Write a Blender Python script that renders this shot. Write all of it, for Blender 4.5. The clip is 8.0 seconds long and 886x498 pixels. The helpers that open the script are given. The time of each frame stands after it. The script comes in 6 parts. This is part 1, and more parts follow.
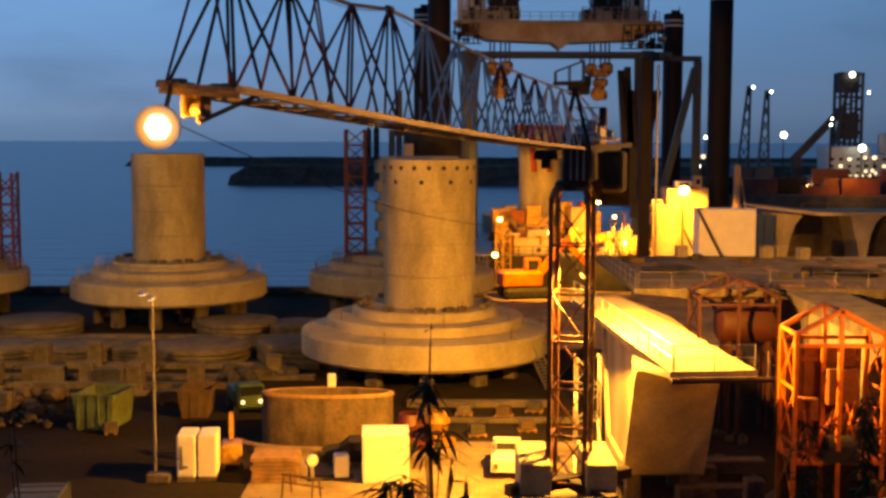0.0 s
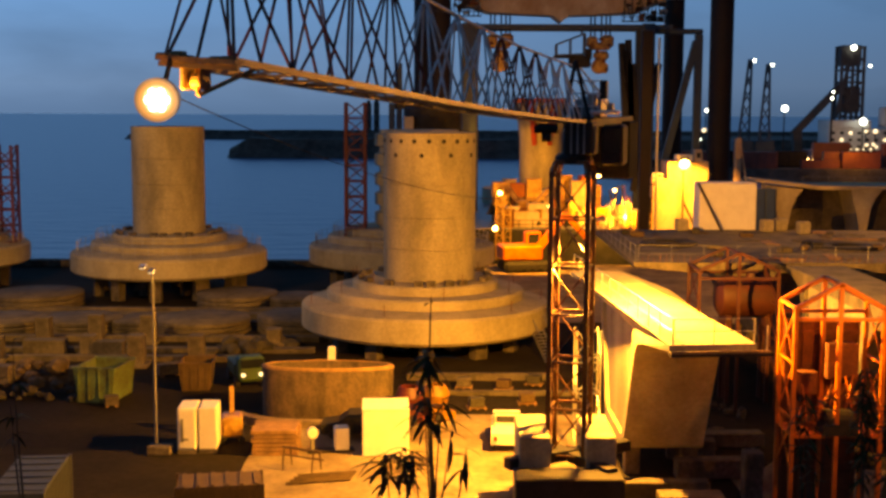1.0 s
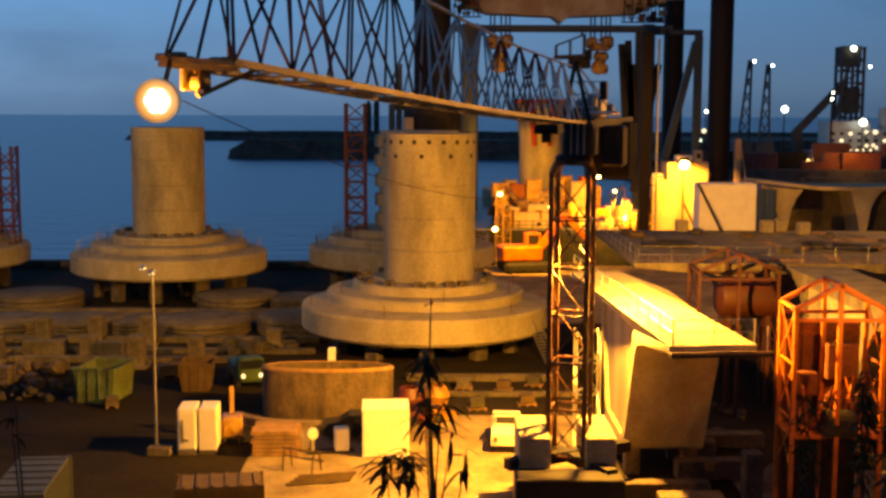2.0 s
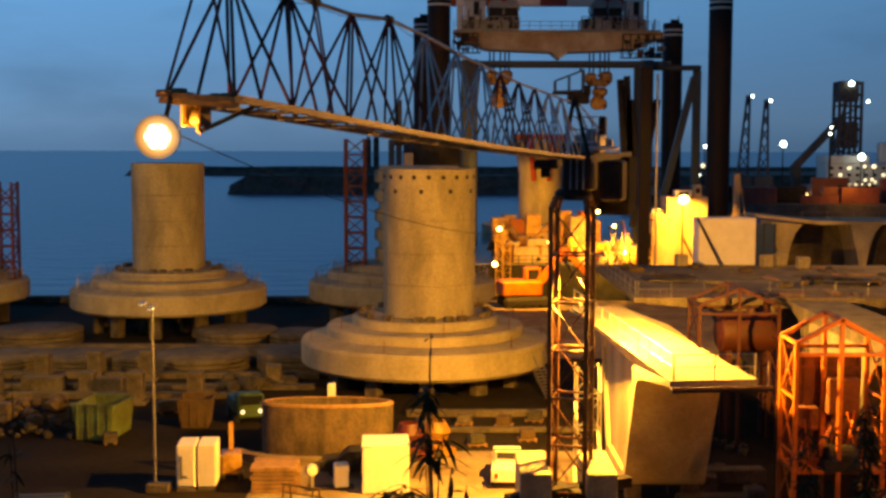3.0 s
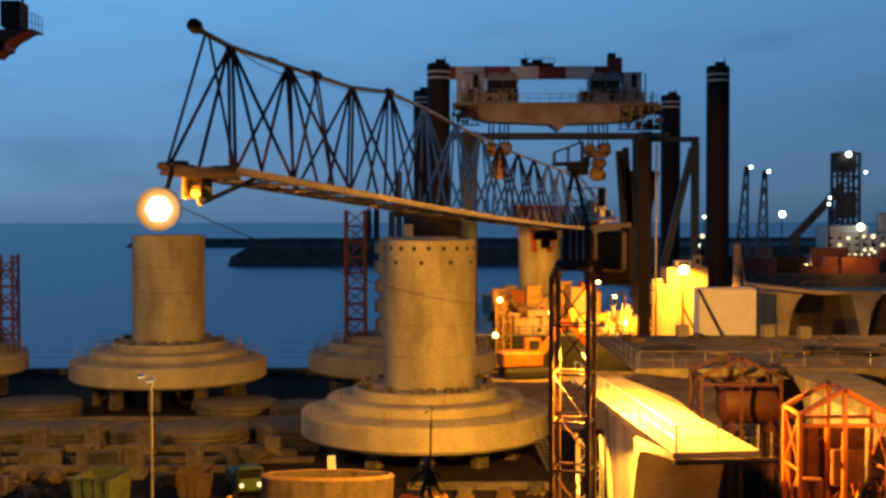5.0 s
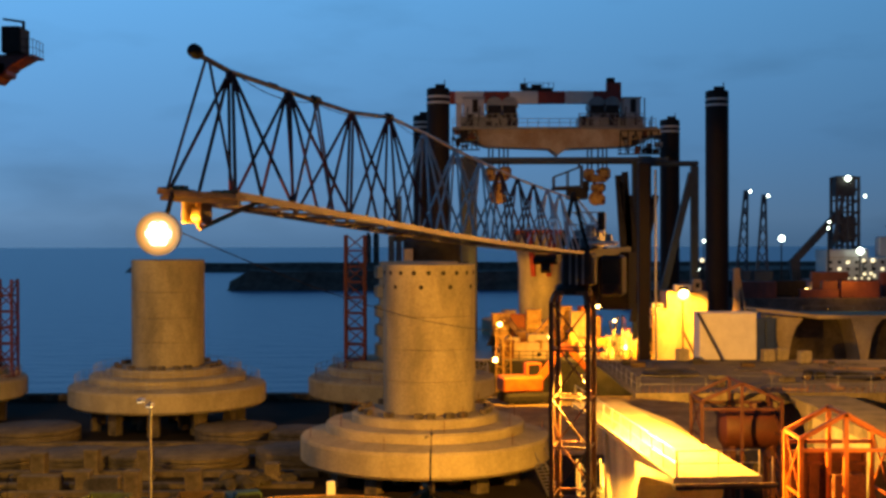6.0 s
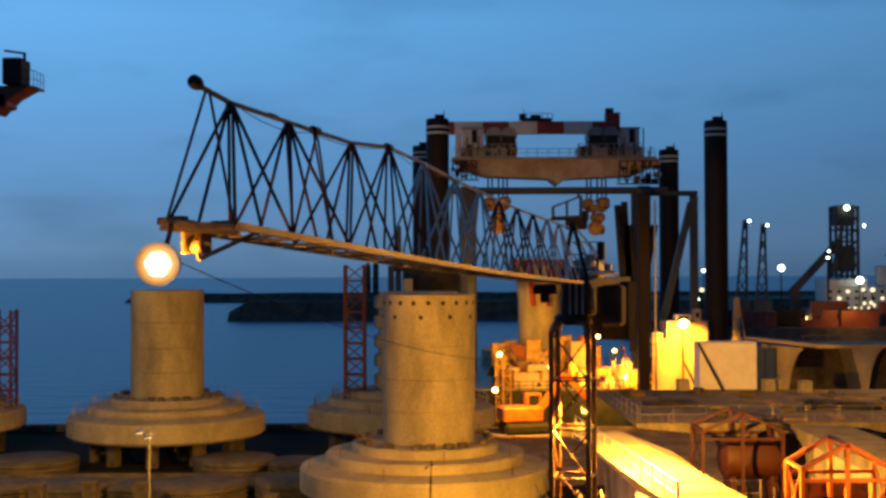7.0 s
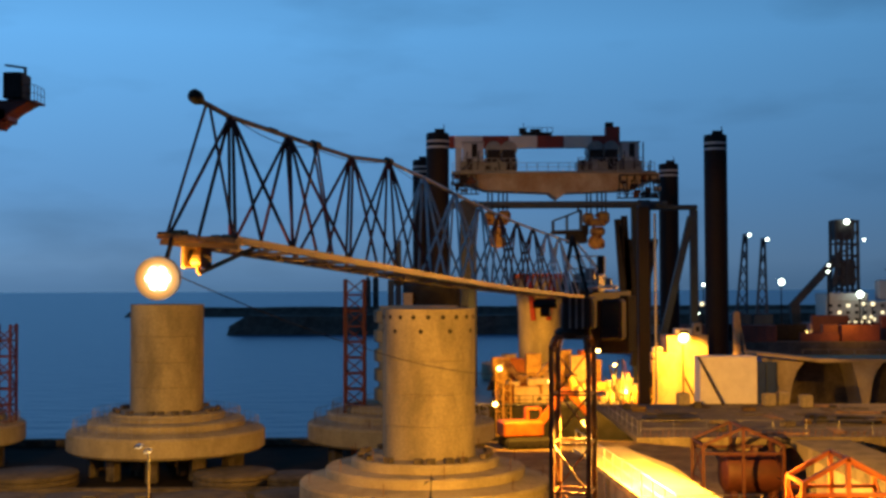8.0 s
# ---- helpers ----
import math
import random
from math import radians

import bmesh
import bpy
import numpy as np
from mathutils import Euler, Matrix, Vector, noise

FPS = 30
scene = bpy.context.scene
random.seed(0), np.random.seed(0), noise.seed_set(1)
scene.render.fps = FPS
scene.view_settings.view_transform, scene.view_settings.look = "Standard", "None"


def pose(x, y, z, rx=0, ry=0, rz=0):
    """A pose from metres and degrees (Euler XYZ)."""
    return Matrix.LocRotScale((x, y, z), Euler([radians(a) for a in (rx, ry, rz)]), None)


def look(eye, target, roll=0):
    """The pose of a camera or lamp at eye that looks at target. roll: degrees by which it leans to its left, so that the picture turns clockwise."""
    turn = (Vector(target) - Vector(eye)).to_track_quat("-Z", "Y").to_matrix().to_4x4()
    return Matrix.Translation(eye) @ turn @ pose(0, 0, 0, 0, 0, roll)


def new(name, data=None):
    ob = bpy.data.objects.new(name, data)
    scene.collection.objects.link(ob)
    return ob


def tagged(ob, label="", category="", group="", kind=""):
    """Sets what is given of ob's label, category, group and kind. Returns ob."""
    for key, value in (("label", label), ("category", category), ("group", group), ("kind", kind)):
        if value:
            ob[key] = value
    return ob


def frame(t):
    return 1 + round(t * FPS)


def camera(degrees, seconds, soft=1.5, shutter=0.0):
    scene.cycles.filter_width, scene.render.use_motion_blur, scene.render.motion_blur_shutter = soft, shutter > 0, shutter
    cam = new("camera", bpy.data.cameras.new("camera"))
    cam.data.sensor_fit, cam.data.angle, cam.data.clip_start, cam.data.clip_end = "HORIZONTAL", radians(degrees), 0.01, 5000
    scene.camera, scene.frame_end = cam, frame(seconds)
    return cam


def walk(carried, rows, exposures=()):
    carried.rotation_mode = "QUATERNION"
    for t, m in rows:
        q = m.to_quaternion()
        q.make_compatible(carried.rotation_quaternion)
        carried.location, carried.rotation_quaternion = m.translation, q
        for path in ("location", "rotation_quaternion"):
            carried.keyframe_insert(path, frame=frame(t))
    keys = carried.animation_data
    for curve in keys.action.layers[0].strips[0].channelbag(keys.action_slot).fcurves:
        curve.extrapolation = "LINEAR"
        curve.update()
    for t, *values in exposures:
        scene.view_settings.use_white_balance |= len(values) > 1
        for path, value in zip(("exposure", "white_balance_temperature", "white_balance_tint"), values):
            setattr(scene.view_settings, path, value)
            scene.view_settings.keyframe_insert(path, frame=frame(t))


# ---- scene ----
cam = camera(40.0, 8.0, soft=3.0)
EYE = 19.0
# seconds, pitch, yaw, roll in degrees: the camera stands still on a hillside and tilts
TILTS = [
    (0.0, -5.38, 0.0, -0.167), (0.5, -5.643, -0.002, -0.2), (1.0, -6.631, 0.01, -0.23),
    (2.5, -6.498, 0.001, -0.174), (3.0, -4.943, -0.013, -0.103), (3.5, -3.704, -0.009, -0.042),
    (4.0, -2.981, -0.011, -0.012), (4.5, -2.235, -0.01, 0.026), (6.0, -0.448, -0.026, 0.12),
    (6.5, 0.258, -0.037, 0.147), (7.0, 0.964, -0.046, 0.207), (7.5, 1.429, -0.043, 0.212),
    (8.0, 1.627, -0.045, 0.216),
]
# the picture starts a little pinker and settles as the camera rises
walk(cam, [(t, pose(0, 0, EYE, 90.1 + p, r, y)) for t, p, y, r in TILTS],
     [(0.0, 0.22, 7300, 17), (1.0, 0.2, 7300, 16), (2.5, 0.15, 6900, 7), (4.0, 0.12, 6650, 4), (6.0, 0.1, 6500, 4), (8.0, 0.1, 6450, 4)])

# ---- world: dusk sky ----
world = bpy.data.worlds.new("dusk")
scene.world = world
world.use_nodes = True
wn, wl = world.node_tree.nodes, world.node_tree.links
wn.clear()
w_out = wn.new("ShaderNodeOutputWorld")
w_bg = wn.new("ShaderNodeBackground")
w_tc = wn.new("ShaderNodeTexCoord")
w_sep = wn.new("ShaderNodeSeparateXYZ")
w_ramp = wn.new("ShaderNodeValToRGB")
w_ramp.color_ramp.elements[0].position = 0.0
w_ramp.color_ramp.elements[0].color = (0.075, 0.15, 0.28, 1)
w_ramp.color_ramp.elements[1].position = 1.0
w_ramp.color_ramp.elements[1].color = (0.012, 0.036, 0.09, 1)
for at, col in ((0.02, (0.102, 0.195, 0.35, 1)), (0.08, (0.098, 0.235, 0.465, 1)), (0.2, (0.115, 0.33, 0.67, 1)), (0.34, (0.055, 0.18, 0.40, 1)), (0.6, (0.02, 0.06, 0.15, 1))):
    e = w_ramp.color_ramp.elements.new(at)
    e.color = col
w_noise = wn.new("ShaderNodeTexNoise")
w_noise.inputs["Scale"].default_value = 6.0
w_noise.inputs["Detail"].default_value = 5.0
w_map = wn.new("ShaderNodeMapping")
w_map.inputs["Scale"].default_value = (1.0, 1.0, 3.5)
w_cl = wn.new("ShaderNodeMapRange")
w_cl.inputs["From Min"].default_value = 0.50
w_cl.inputs["From Max"].default_value = 0.72
w_cl.inputs["To Min"].default_value = 1.0
w_cl.inputs["To Max"].default_value = 0.82
w_mul = wn.new("ShaderNodeVectorMath")
w_mul.operation = "SCALE"
wl.new(w_tc.outputs["Generated"], w_sep.inputs[0])
wl.new(w_sep.outputs["Z"], w_ramp.inputs[0])
wl.new(w_tc.outputs["Generated"], w_map.inputs[0])
wl.new(w_map.outputs[0], w_noise.inputs["Vector"])
wl.new(w_noise.outputs[0], w_cl.inputs[0])
wl.new(w_ramp.outputs[0], w_mul.inputs[0])
# the dusk is brighter towards the sunset side
w_side = wn.new("ShaderNodeMapRange")
w_side.inputs["From Min"].default_value, w_side.inputs["From Max"].default_value = -1.0, 1.0
w_side.inputs["To Min"].default_value, w_side.inputs["To Max"].default_value = 1.7, 0.3
w_both = wn.new("ShaderNodeMath")
w_both.operation = "MULTIPLY"
wl.new(w_sep.outputs["X"], w_side.inputs[0])
wl.new(w_side.outputs[0], w_both.inputs[0])
wl.new(w_cl.outputs[0], w_both.inputs[1])
w_back = wn.new("ShaderNodeMapRange")
w_back.inputs["From Min"].default_value, w_back.inputs["From Max"].default_value = -0.6, 0.7
w_back.inputs["To Min"].default_value, w_back.inputs["To Max"].default_value = 0.45, 1.0
w_all = wn.new("ShaderNodeMath")
w_all.operation = "MULTIPLY"
wl.new(w_sep.outputs["Y"], w_back.inputs[0])
wl.new(w_back.outputs[0], w_all.inputs[0])
wl.new(w_both.outputs[0], w_all.inputs[1])
wl.new(w_all.outputs[0], w_mul.inputs["Scale"])
wl.new(w_mul.outputs[0], w_bg.inputs[0])
w_bg.inputs[1].default_value = 1.0
wl.new(w_bg.outputs[0], w_out.inputs[0])

# ---- lamps of the yard, and added fills ----
SODIUM = (1.0, 0.39, 0.026)
WARM = (1.0, 0.46, 0.06)


def lamp(name, at, watts, colour=SODIUM, radius=0.25, target=None, cone=120.0, blend=0.6):
    d = bpy.data.lights.new(name, "SPOT" if target else "POINT")
    d.energy, d.color, d.shadow_soft_size = watts, colour, radius
    ob = new(name, d)
    if target:
        d.spot_size, d.spot_blend = radians(cone), blend
        ob.matrix_world = look(at, target)
    else:
        ob.location = at
    return ob


lamp("jib_flood_light", (-4.92, 20.9, 19.0), 16000, WARM, 0.1, (-15.0, 47.0, 0.0), 56, 0.6)
lamp("mast_flood_light", (7.9, 60.2, 13.1), 84000, (1.0, 0.41, 0.038), 0.2, (6.6, 63.8, 0.0), 180, 0.08)
lamp("jib_tip_light", (-4.62, 20.84, 18.95), 260, WARM, 0.05)
lamp("pad_flood_light", (0.5, 44.7, 3.5), 9000, SODIUM, 0.2, (-2.8, 66.0, 1.0), 48, 0.5)
lamp("quay_flood_light", (29.7, 151.3, 11.6), 16000, SODIUM, 0.3, (29.0, 158.0, 3.0), 142, 0.3)
# Added fills without fixtures: one for the quay machines, one for the barge pier.
lamp("barge_fill_light", (10.0, 137.0, 10.0), 27000, SODIUM, 0.3, (10.0, 152.0, 2.0), 105, 0.3)
lamp("pier_fill_light", (11.0, 183.0, 11.0), 12000, SODIUM, 0.3, (16.0, 199.0, 8.0), 70, 0.4)
lamp("barge_work_light", (23.0, 153.5, 7.5), 26000, SODIUM, 0.3, (22.0, 159.0, 1.0), 125, 0.3)
lamp("frame_flood_light", (19.6, 50.0, 9.6), 1200, (1.0, 0.33, 0.03), 0.2)
# Unseen fill, added outside the view to brighten deck segments and jib.
lamp("yard_east_fill", (54.0, 112.0, 24.0), 40000, SODIUM, 0.3, (34.0, 104.0, 2.0), 160, 0.15)
lamp("harbour_light", (128.0, 377.0, 9.0), 5000, SODIUM, 0.5)
# Unseen fill, added outside the view to brighten the piers.
lamp("yard_west_fill", (-42.0, 72.0, 26.0), 44000, (1.0, 0.50, 0.09), 0.3, (-27.0, 116.0, 2.0), 86, 0.9)

# ---- materials ----
MATS = {}


def mat(name, colour, rough=0.8, metal=0.0, spec=0.5, var=0.25, scale=0.6, fine=9.0, bump=0.15, tint=None, streak=0.0, random_amt=0.0, coat=0.0):
    """A worn surface: broad stains, fine grain, relief. tint: the colour of the stains."""
    m = bpy.data.materials.new(name)
    m.use_nodes = True
    n, l = m.node_tree.nodes, m.node_tree.links
    b = n["Principled BSDF"]
    b.inputs["Metallic"].default_value = metal
    b.inputs["Specular IOR Level"].default_value = spec
    tc = n.new("ShaderNodeTexCoord")
    mp = n.new("ShaderNodeMapping")
    mp.inputs["Scale"].default_value = (1, 1, 1.0 - 0.85 * streak)
    l.new(tc.outputs["Object"], mp.inputs[0])
    big = n.new("ShaderNodeTexNoise")
    big.inputs["Scale"].default_value = scale
    big.inputs["Detail"].default_value = 6
    big.inputs["Roughness"].default_value = 0.65
    small = n.new("ShaderNodeTexNoise")
    small.inputs["Scale"].default_value = fine
    small.inputs["Detail"].default_value = 4
    l.new(mp.outputs[0], big.inputs["Vector"])
    l.new(tc.outputs["Object"], small.inputs["Vector"])
    ramp = n.new("ShaderNodeValToRGB")
    dark = tint or tuple(c * (1 - 1.6 * var) for c in colour)
    ramp.color_ramp.elements[0].position, ramp.color_ramp.elements[1].position = 0.33, 0.62
    ramp.color_ramp.elements[0].color = (*dark, 1)
    ramp.color_ramp.elements[1].color = (*colour, 1)
    l.new(big.outputs[0], ramp.inputs[0])
    gr = n.new("ShaderNodeMapRange")
    gr.inputs["From Min"].default_value, gr.inputs["From Max"].default_value = 0.3, 0.7
    gr.inputs["To Min"].default_value, gr.inputs["To Max"].default_value = 1 - var * 0.6, 1 + var * 0.35
    l.new(small.outputs[0], gr.inputs[0])
    sc = n.new("ShaderNodeVectorMath")
    sc.operation = "SCALE"
    l.new(ramp.outputs[0], sc.inputs[0])
    l.new(gr.outputs[0], sc.inputs["Scale"])
    last = sc.outputs[0]
    if random_amt:
        oi = n.new("ShaderNodeObjectInfo")
        rr = n.new("ShaderNodeMapRange")
        rr.inputs["To Min"].default_value, rr.inputs["To Max"].default_value = 1 - random_amt, 1 + random_amt * 0.5
        l.new(oi.outputs["Random"], rr.inputs[0])
        s2 = n.new("ShaderNodeVectorMath")
        s2.operation = "SCALE"
        l.new(last, s2.inputs[0])
        l.new(rr.outputs[0], s2.inputs["Scale"])
        last = s2.outputs[0]
    l.new(last, b.inputs["Base Color"])
    rg = n.new("ShaderNodeMapRange")
    rg.inputs["To Min"].default_value, rg.inputs["To Max"].default_value = max(0.05, rough - 0.12), min(1, rough + 0.12)
    l.new(big.outputs[0], rg.inputs[0])
    l.new(rg.outputs[0], b.inputs["Roughness"])
    bp = n.new("ShaderNodeBump")
    bp.inputs["Strength"].default_value, bp.inputs["Distance"].default_value = bump, 0.03
    l.new(small.outputs[0], bp.inputs["Height"])
    l.new(bp.outputs[0], b.inputs["Normal"])
    MATS[name] = m
    return m


def glow(name, colour, strength):
    m = bpy.data.materials.new(name)
    m.use_nodes = True
    b = m.node_tree.nodes["Principled BSDF"]
    b.inputs["Base Color"].default_value = (0.8, 0.8, 0.8, 1)
    b.inputs["Emission Color"].default_value = (*colour, 1)
    b.inputs["Emission Strength"].default_value = strength
    MATS[name] = m
    return m


concrete = mat("concrete", (0.36, 0.32, 0.215), 0.85, var=0.36, scale=0.3, fine=5, bump=0.25, streak=0.75)
concrete_pale = mat("pale_concrete", (0.41, 0.365, 0.25), 0.85, var=0.27, scale=0.3, fine=5, bump=0.2, streak=0.3)
# Weathered, and darkened further to stand in for weak light on these pieces.
concrete_old_dim = mat("dim_weathered_concrete", (0.14, 0.12, 0.09), 0.9, var=0.42, scale=0.7, fine=6, bump=0.3, random_amt=0.25)
concrete_wet = mat("stained_concrete", (0.12, 0.085, 0.05), 0.8, streak=0.7, var=0.5, scale=0.9, fine=6, bump=0.3)
# Near-black earth and pale sand put dim and lamplit ground into the colours.
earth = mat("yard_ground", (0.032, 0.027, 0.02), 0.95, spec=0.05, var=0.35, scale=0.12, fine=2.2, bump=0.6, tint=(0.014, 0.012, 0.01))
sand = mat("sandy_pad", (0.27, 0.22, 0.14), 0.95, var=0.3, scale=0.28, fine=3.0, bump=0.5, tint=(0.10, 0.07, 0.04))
hill_soil = mat("hillside_soil", (0.06, 0.055, 0.04), 0.95, var=0.4, scale=0.6, fine=5, bump=0.6)
rock = mat("breakwater_rock", (0.15, 0.12, 0.095), 0.9, var=0.4, scale=0.2, fine=1.2, bump=0.8)
jib_red = mat("jib_red_paint", (0.16, 0.035, 0.025), 0.5, 0.2, var=0.25, scale=1.2, fine=14)
jib_grey = mat("jib_grey_paint", (0.74, 0.76, 0.78), 0.5, 0.2, var=0.2, scale=1.2, fine=14)
chord_steel = mat("chord_galvanised_steel", (0.11, 0.075, 0.04), 0.42, 0.5, var=0.25, scale=1.0, fine=12)
crane_yellow = mat("crane_yellow_paint", (0.50, 0.32, 0.09), 0.45, 0.2, var=0.3, scale=1.0, fine=10, tint=(0.16, 0.07, 0.02))
tip_brown = mat("tip_brown_paint", (0.30, 0.17, 0.06), 0.5, 0.2, var=0.3, scale=2.0, fine=14, tint=(0.12, 0.06, 0.02))
mast_brown = mat("mast_brown_paint", (0.12, 0.055, 0.016), 0.45, 0.3, var=0.3, scale=1.0, fine=10, tint=(0.08, 0.03, 0.012))
# Steel lightened so that its colour carries the distance haze.
far_steel = mat("hazy_far_steel", (0.10, 0.09, 0.09), 0.8, 0.0, spec=0.2, var=0.2, scale=0.2, fine=2)
mixer_red = mat("mixer_red_paint", (0.075, 0.009, 0.007), 0.6, var=0.3, scale=1.2, fine=9)
mixer_orange = mat("mixer_orange_paint", (0.26, 0.13, 0.015), 0.6, var=0.3, scale=1.2, fine=9)
dark_steel = mat("dark_steel", (0.03, 0.029, 0.029), 0.6, 0.0, spec=0.15, var=0.3, scale=0.8, fine=8)
black_iron = mat("black_iron", (0.006, 0.006, 0.007), 0.8, spec=0.08, var=0.3, scale=0.8, fine=8)
leg_steel = mat("leg_black_steel", (0.016, 0.015, 0.016), 0.65, 0.0, spec=0.2, var=0.3, scale=0.25, fine=3, streak=0.6, tint=(0.022, 0.012, 0.01))
white_paint = mat("white_paint", (0.74, 0.72, 0.68), 0.5, 0.0, var=0.08, scale=0.9, fine=8, bump=0.05)
cream_paint = mat("cream_paint", (0.55, 0.47, 0.34), 0.6, 0.1, var=0.2, scale=0.25, fine=3, streak=0.5, tint=(0.32, 0.2, 0.1))
red_paint = mat("red_paint", (0.30, 0.035, 0.02), 0.5, 0.1, var=0.25, scale=0.8, fine=8)
tower_red = mat("tower_red_paint", (0.12, 0.022, 0.013), 0.5, 0.1, var=0.25, scale=0.8, fine=8)
orange_paint = mat("orange_paint", (0.55, 0.16, 0.02), 0.5, 0.1, var=0.25, scale=0.9, fine=9, tint=(0.3, 0.08, 0.015))
skip_brown = mat("brown_skip_paint", (0.10, 0.065, 0.03), 0.8, 0.1, var=0.3, scale=0.9, fine=9)
# Red darkened to imitate the shade behind the deck segment.
shaded_red = mat("shaded_red_paint", (0.05, 0.010, 0.006), 0.6, 0.0, var=0.3, scale=0.9, fine=9)
chord_pale = mat("chord_pale_steel", (0.50, 0.47, 0.42), 0.35, 0.3, var=0.2, scale=1.0, fine=12)
rust = mat("rusty_steel", (0.20, 0.075, 0.03), 0.8, 0.2, var=0.35, scale=0.9, fine=9, tint=(0.09, 0.03, 0.014))
blue_steel = mat("blue_steel_paint", (0.03, 0.06, 0.10), 0.55, 0.0, var=0.25, scale=0.4, fine=5)
blue_panel = mat("blue_panel", (0.010, 0.05, 0.19), 0.5, 0.0, var=0.2, scale=0.5, fine=5)
green_paint = mat("green_paint", (0.14, 0.22, 0.08), 0.6, 0.1, var=0.3, scale=1.0, fine=8, tint=(0.07, 0.075, 0.03))
green_dark = mat("dark_green_paint", (0.05, 0.10, 0.03), 0.6, 0.1, var=0.3, scale=1.0, fine=8)
grey_metal = mat("grey_metal", (0.26, 0.27, 0.28), 0.45, 0.6, var=0.2, scale=1.0, fine=10)
galvanised = mat("galvanised_steel", (0.45, 0.45, 0.44), 0.4, 0.8, var=0.15, scale=1.0, fine=10)
rubber = mat("rubber", (0.02, 0.02, 0.02), 0.85, var=0.2, scale=2, fine=12)
glass_dark = mat("dark_glass", (0.015, 0.018, 0.022), 0.08, var=0.1, scale=1, fine=3, bump=0.0)
timber = mat("timber", (0.30, 0.18, 0.08), 0.8, var=0.3, scale=1.5, fine=14, random_amt=0.3)
bark = mat("bark", (0.06, 0.045, 0.03), 0.9, var=0.3, scale=4, fine=25)
leaf = mat("leaf", (0.075, 0.075, 0.02), 0.7, spec=0.15, var=0.3, scale=3, fine=18, random_amt=0.3)
ship_white = mat("ship_white_paint", (0.55, 0.57, 0.58), 0.5, var=0.1, scale=0.1, fine=1, streak=0.4)
container_red = mat("container_red", (0.22, 0.065, 0.045), 0.6, var=0.25, scale=0.3, fine=2)
container_blue = mat("container_blue_grey", (0.06, 0.075, 0.10), 0.6, 0.1, var=0.25, scale=0.7, fine=6)
bulb_white = glow("lamp_white_glow", (1.0, 0.86, 0.58), 16.0)
bulb_yellow = glow("lamp_sodium_glow", (1.0, 0.62, 0.16), 25.0)
# Reflectors emit too, which paints a warm rim round each lamp.
bulb_reflector = glow("lamp_reflector_glow", (1.0, 0.42, 0.06), 1.6)
# reflector of the large lamp: brightest at its middle, fading outwards to paint its glare
bulb_glare = glow("lamp_glare_glow", (1.0, 0.5, 0.1), 1.0)
_n, _l = bulb_glare.node_tree.nodes, bulb_glare.node_tree.links
_tc, _len, _ramp = _n.new("ShaderNodeTexCoord"), _n.new("ShaderNodeVectorMath"), _n.new("ShaderNodeValToRGB")
_len.operation = "LENGTH"
_ramp.color_ramp.elements[0].position, _ramp.color_ramp.elements[0].color = 0.16, (1.0, 0.86, 0.55, 1)
_ramp.color_ramp.elements[1].position, _ramp.color_ramp.elements[1].color = 0.37, (0.06, 0.02, 0.005, 1)
_e = _ramp.color_ramp.elements.new(0.26)
_e.color = (0.6, 0.24, 0.045, 1)
_n["Principled BSDF"].inputs["Base Color"].default_value = (0.05, 0.03, 0.02, 1)
_l.new(_tc.outputs["Object"], _len.inputs[0])
_l.new(_len.outputs["Value"], _ramp.inputs[0])
_l.new(_ramp.outputs[0], _n["Principled BSDF"].inputs["Emission Color"])
_n["Principled BSDF"].inputs["Emission Strength"].default_value = 1.8
bulb_cool = glow("lamp_cool_glow", (0.85, 0.95, 0.80), 8.0)
bulb_dim = glow("lamp_dim_glow", (1.0, 0.80, 0.45), 1.6)

# water: dark, glossy, with small waves
water_mat = bpy.data.materials.new("sea_water")
water_mat.use_nodes = True
_n, _l = water_mat.node_tree.nodes, water_mat.node_tree.links
_b = _n["Principled BSDF"]
_b.inputs["Base Color"].default_value = (0.06, 0.17, 0.36, 1)
_b.inputs["Specular IOR Level"].default_value = 0.45
_b.inputs["Roughness"].default_value = 0.3
_b.inputs["IOR"].default_value = 1.33
_tc = _n.new("ShaderNodeTexCoord")
_mp = _n.new("ShaderNodeMapping")
_mp.inputs["Scale"].default_value = (0.10, 0.22, 0.2)
_ns = _n.new("ShaderNodeTexNoise")
_ns.inputs["Scale"].default_value, _ns.inputs["Detail"].default_value = 1.0, 6
_bp = _n.new("ShaderNodeBump")
_bp.inputs["Strength"].default_value, _bp.inputs["Distance"].default_value = 0.7, 1.2
_l.new(_tc.outputs["Object"], _mp.inputs[0])
_l.new(_mp.outputs[0], _ns.inputs["Vector"])
_l.new(_ns.outputs[0], _bp.inputs["Height"])
_l.new(_bp.outputs[0], _b.inputs["Normal"])

# ---- mesh helpers ----


def thing(name, at=(0, 0, 0), turn=0.0, label="", category="", group="", kind="", scale=1.0):
    ob = new(name)
    ob.empty_display_size = 0.2
    ob.matrix_world = pose(*at, 0, 0, turn) @ Matrix.Scale(scale, 4)
    return tagged(ob, label, category, group, kind)


def mesh_of(name, bm, material, smooth=False):
    bmesh.ops.recalc_face_normals(bm, faces=bm.faces)
    me = bpy.data.meshes.new(name)
    bm.to_mesh(me)
    bm.free()
    me.materials.append(material)
    if smooth:
        me.shade_smooth()
        me.set_sharp_from_angle(angle=radians(35))
    return me


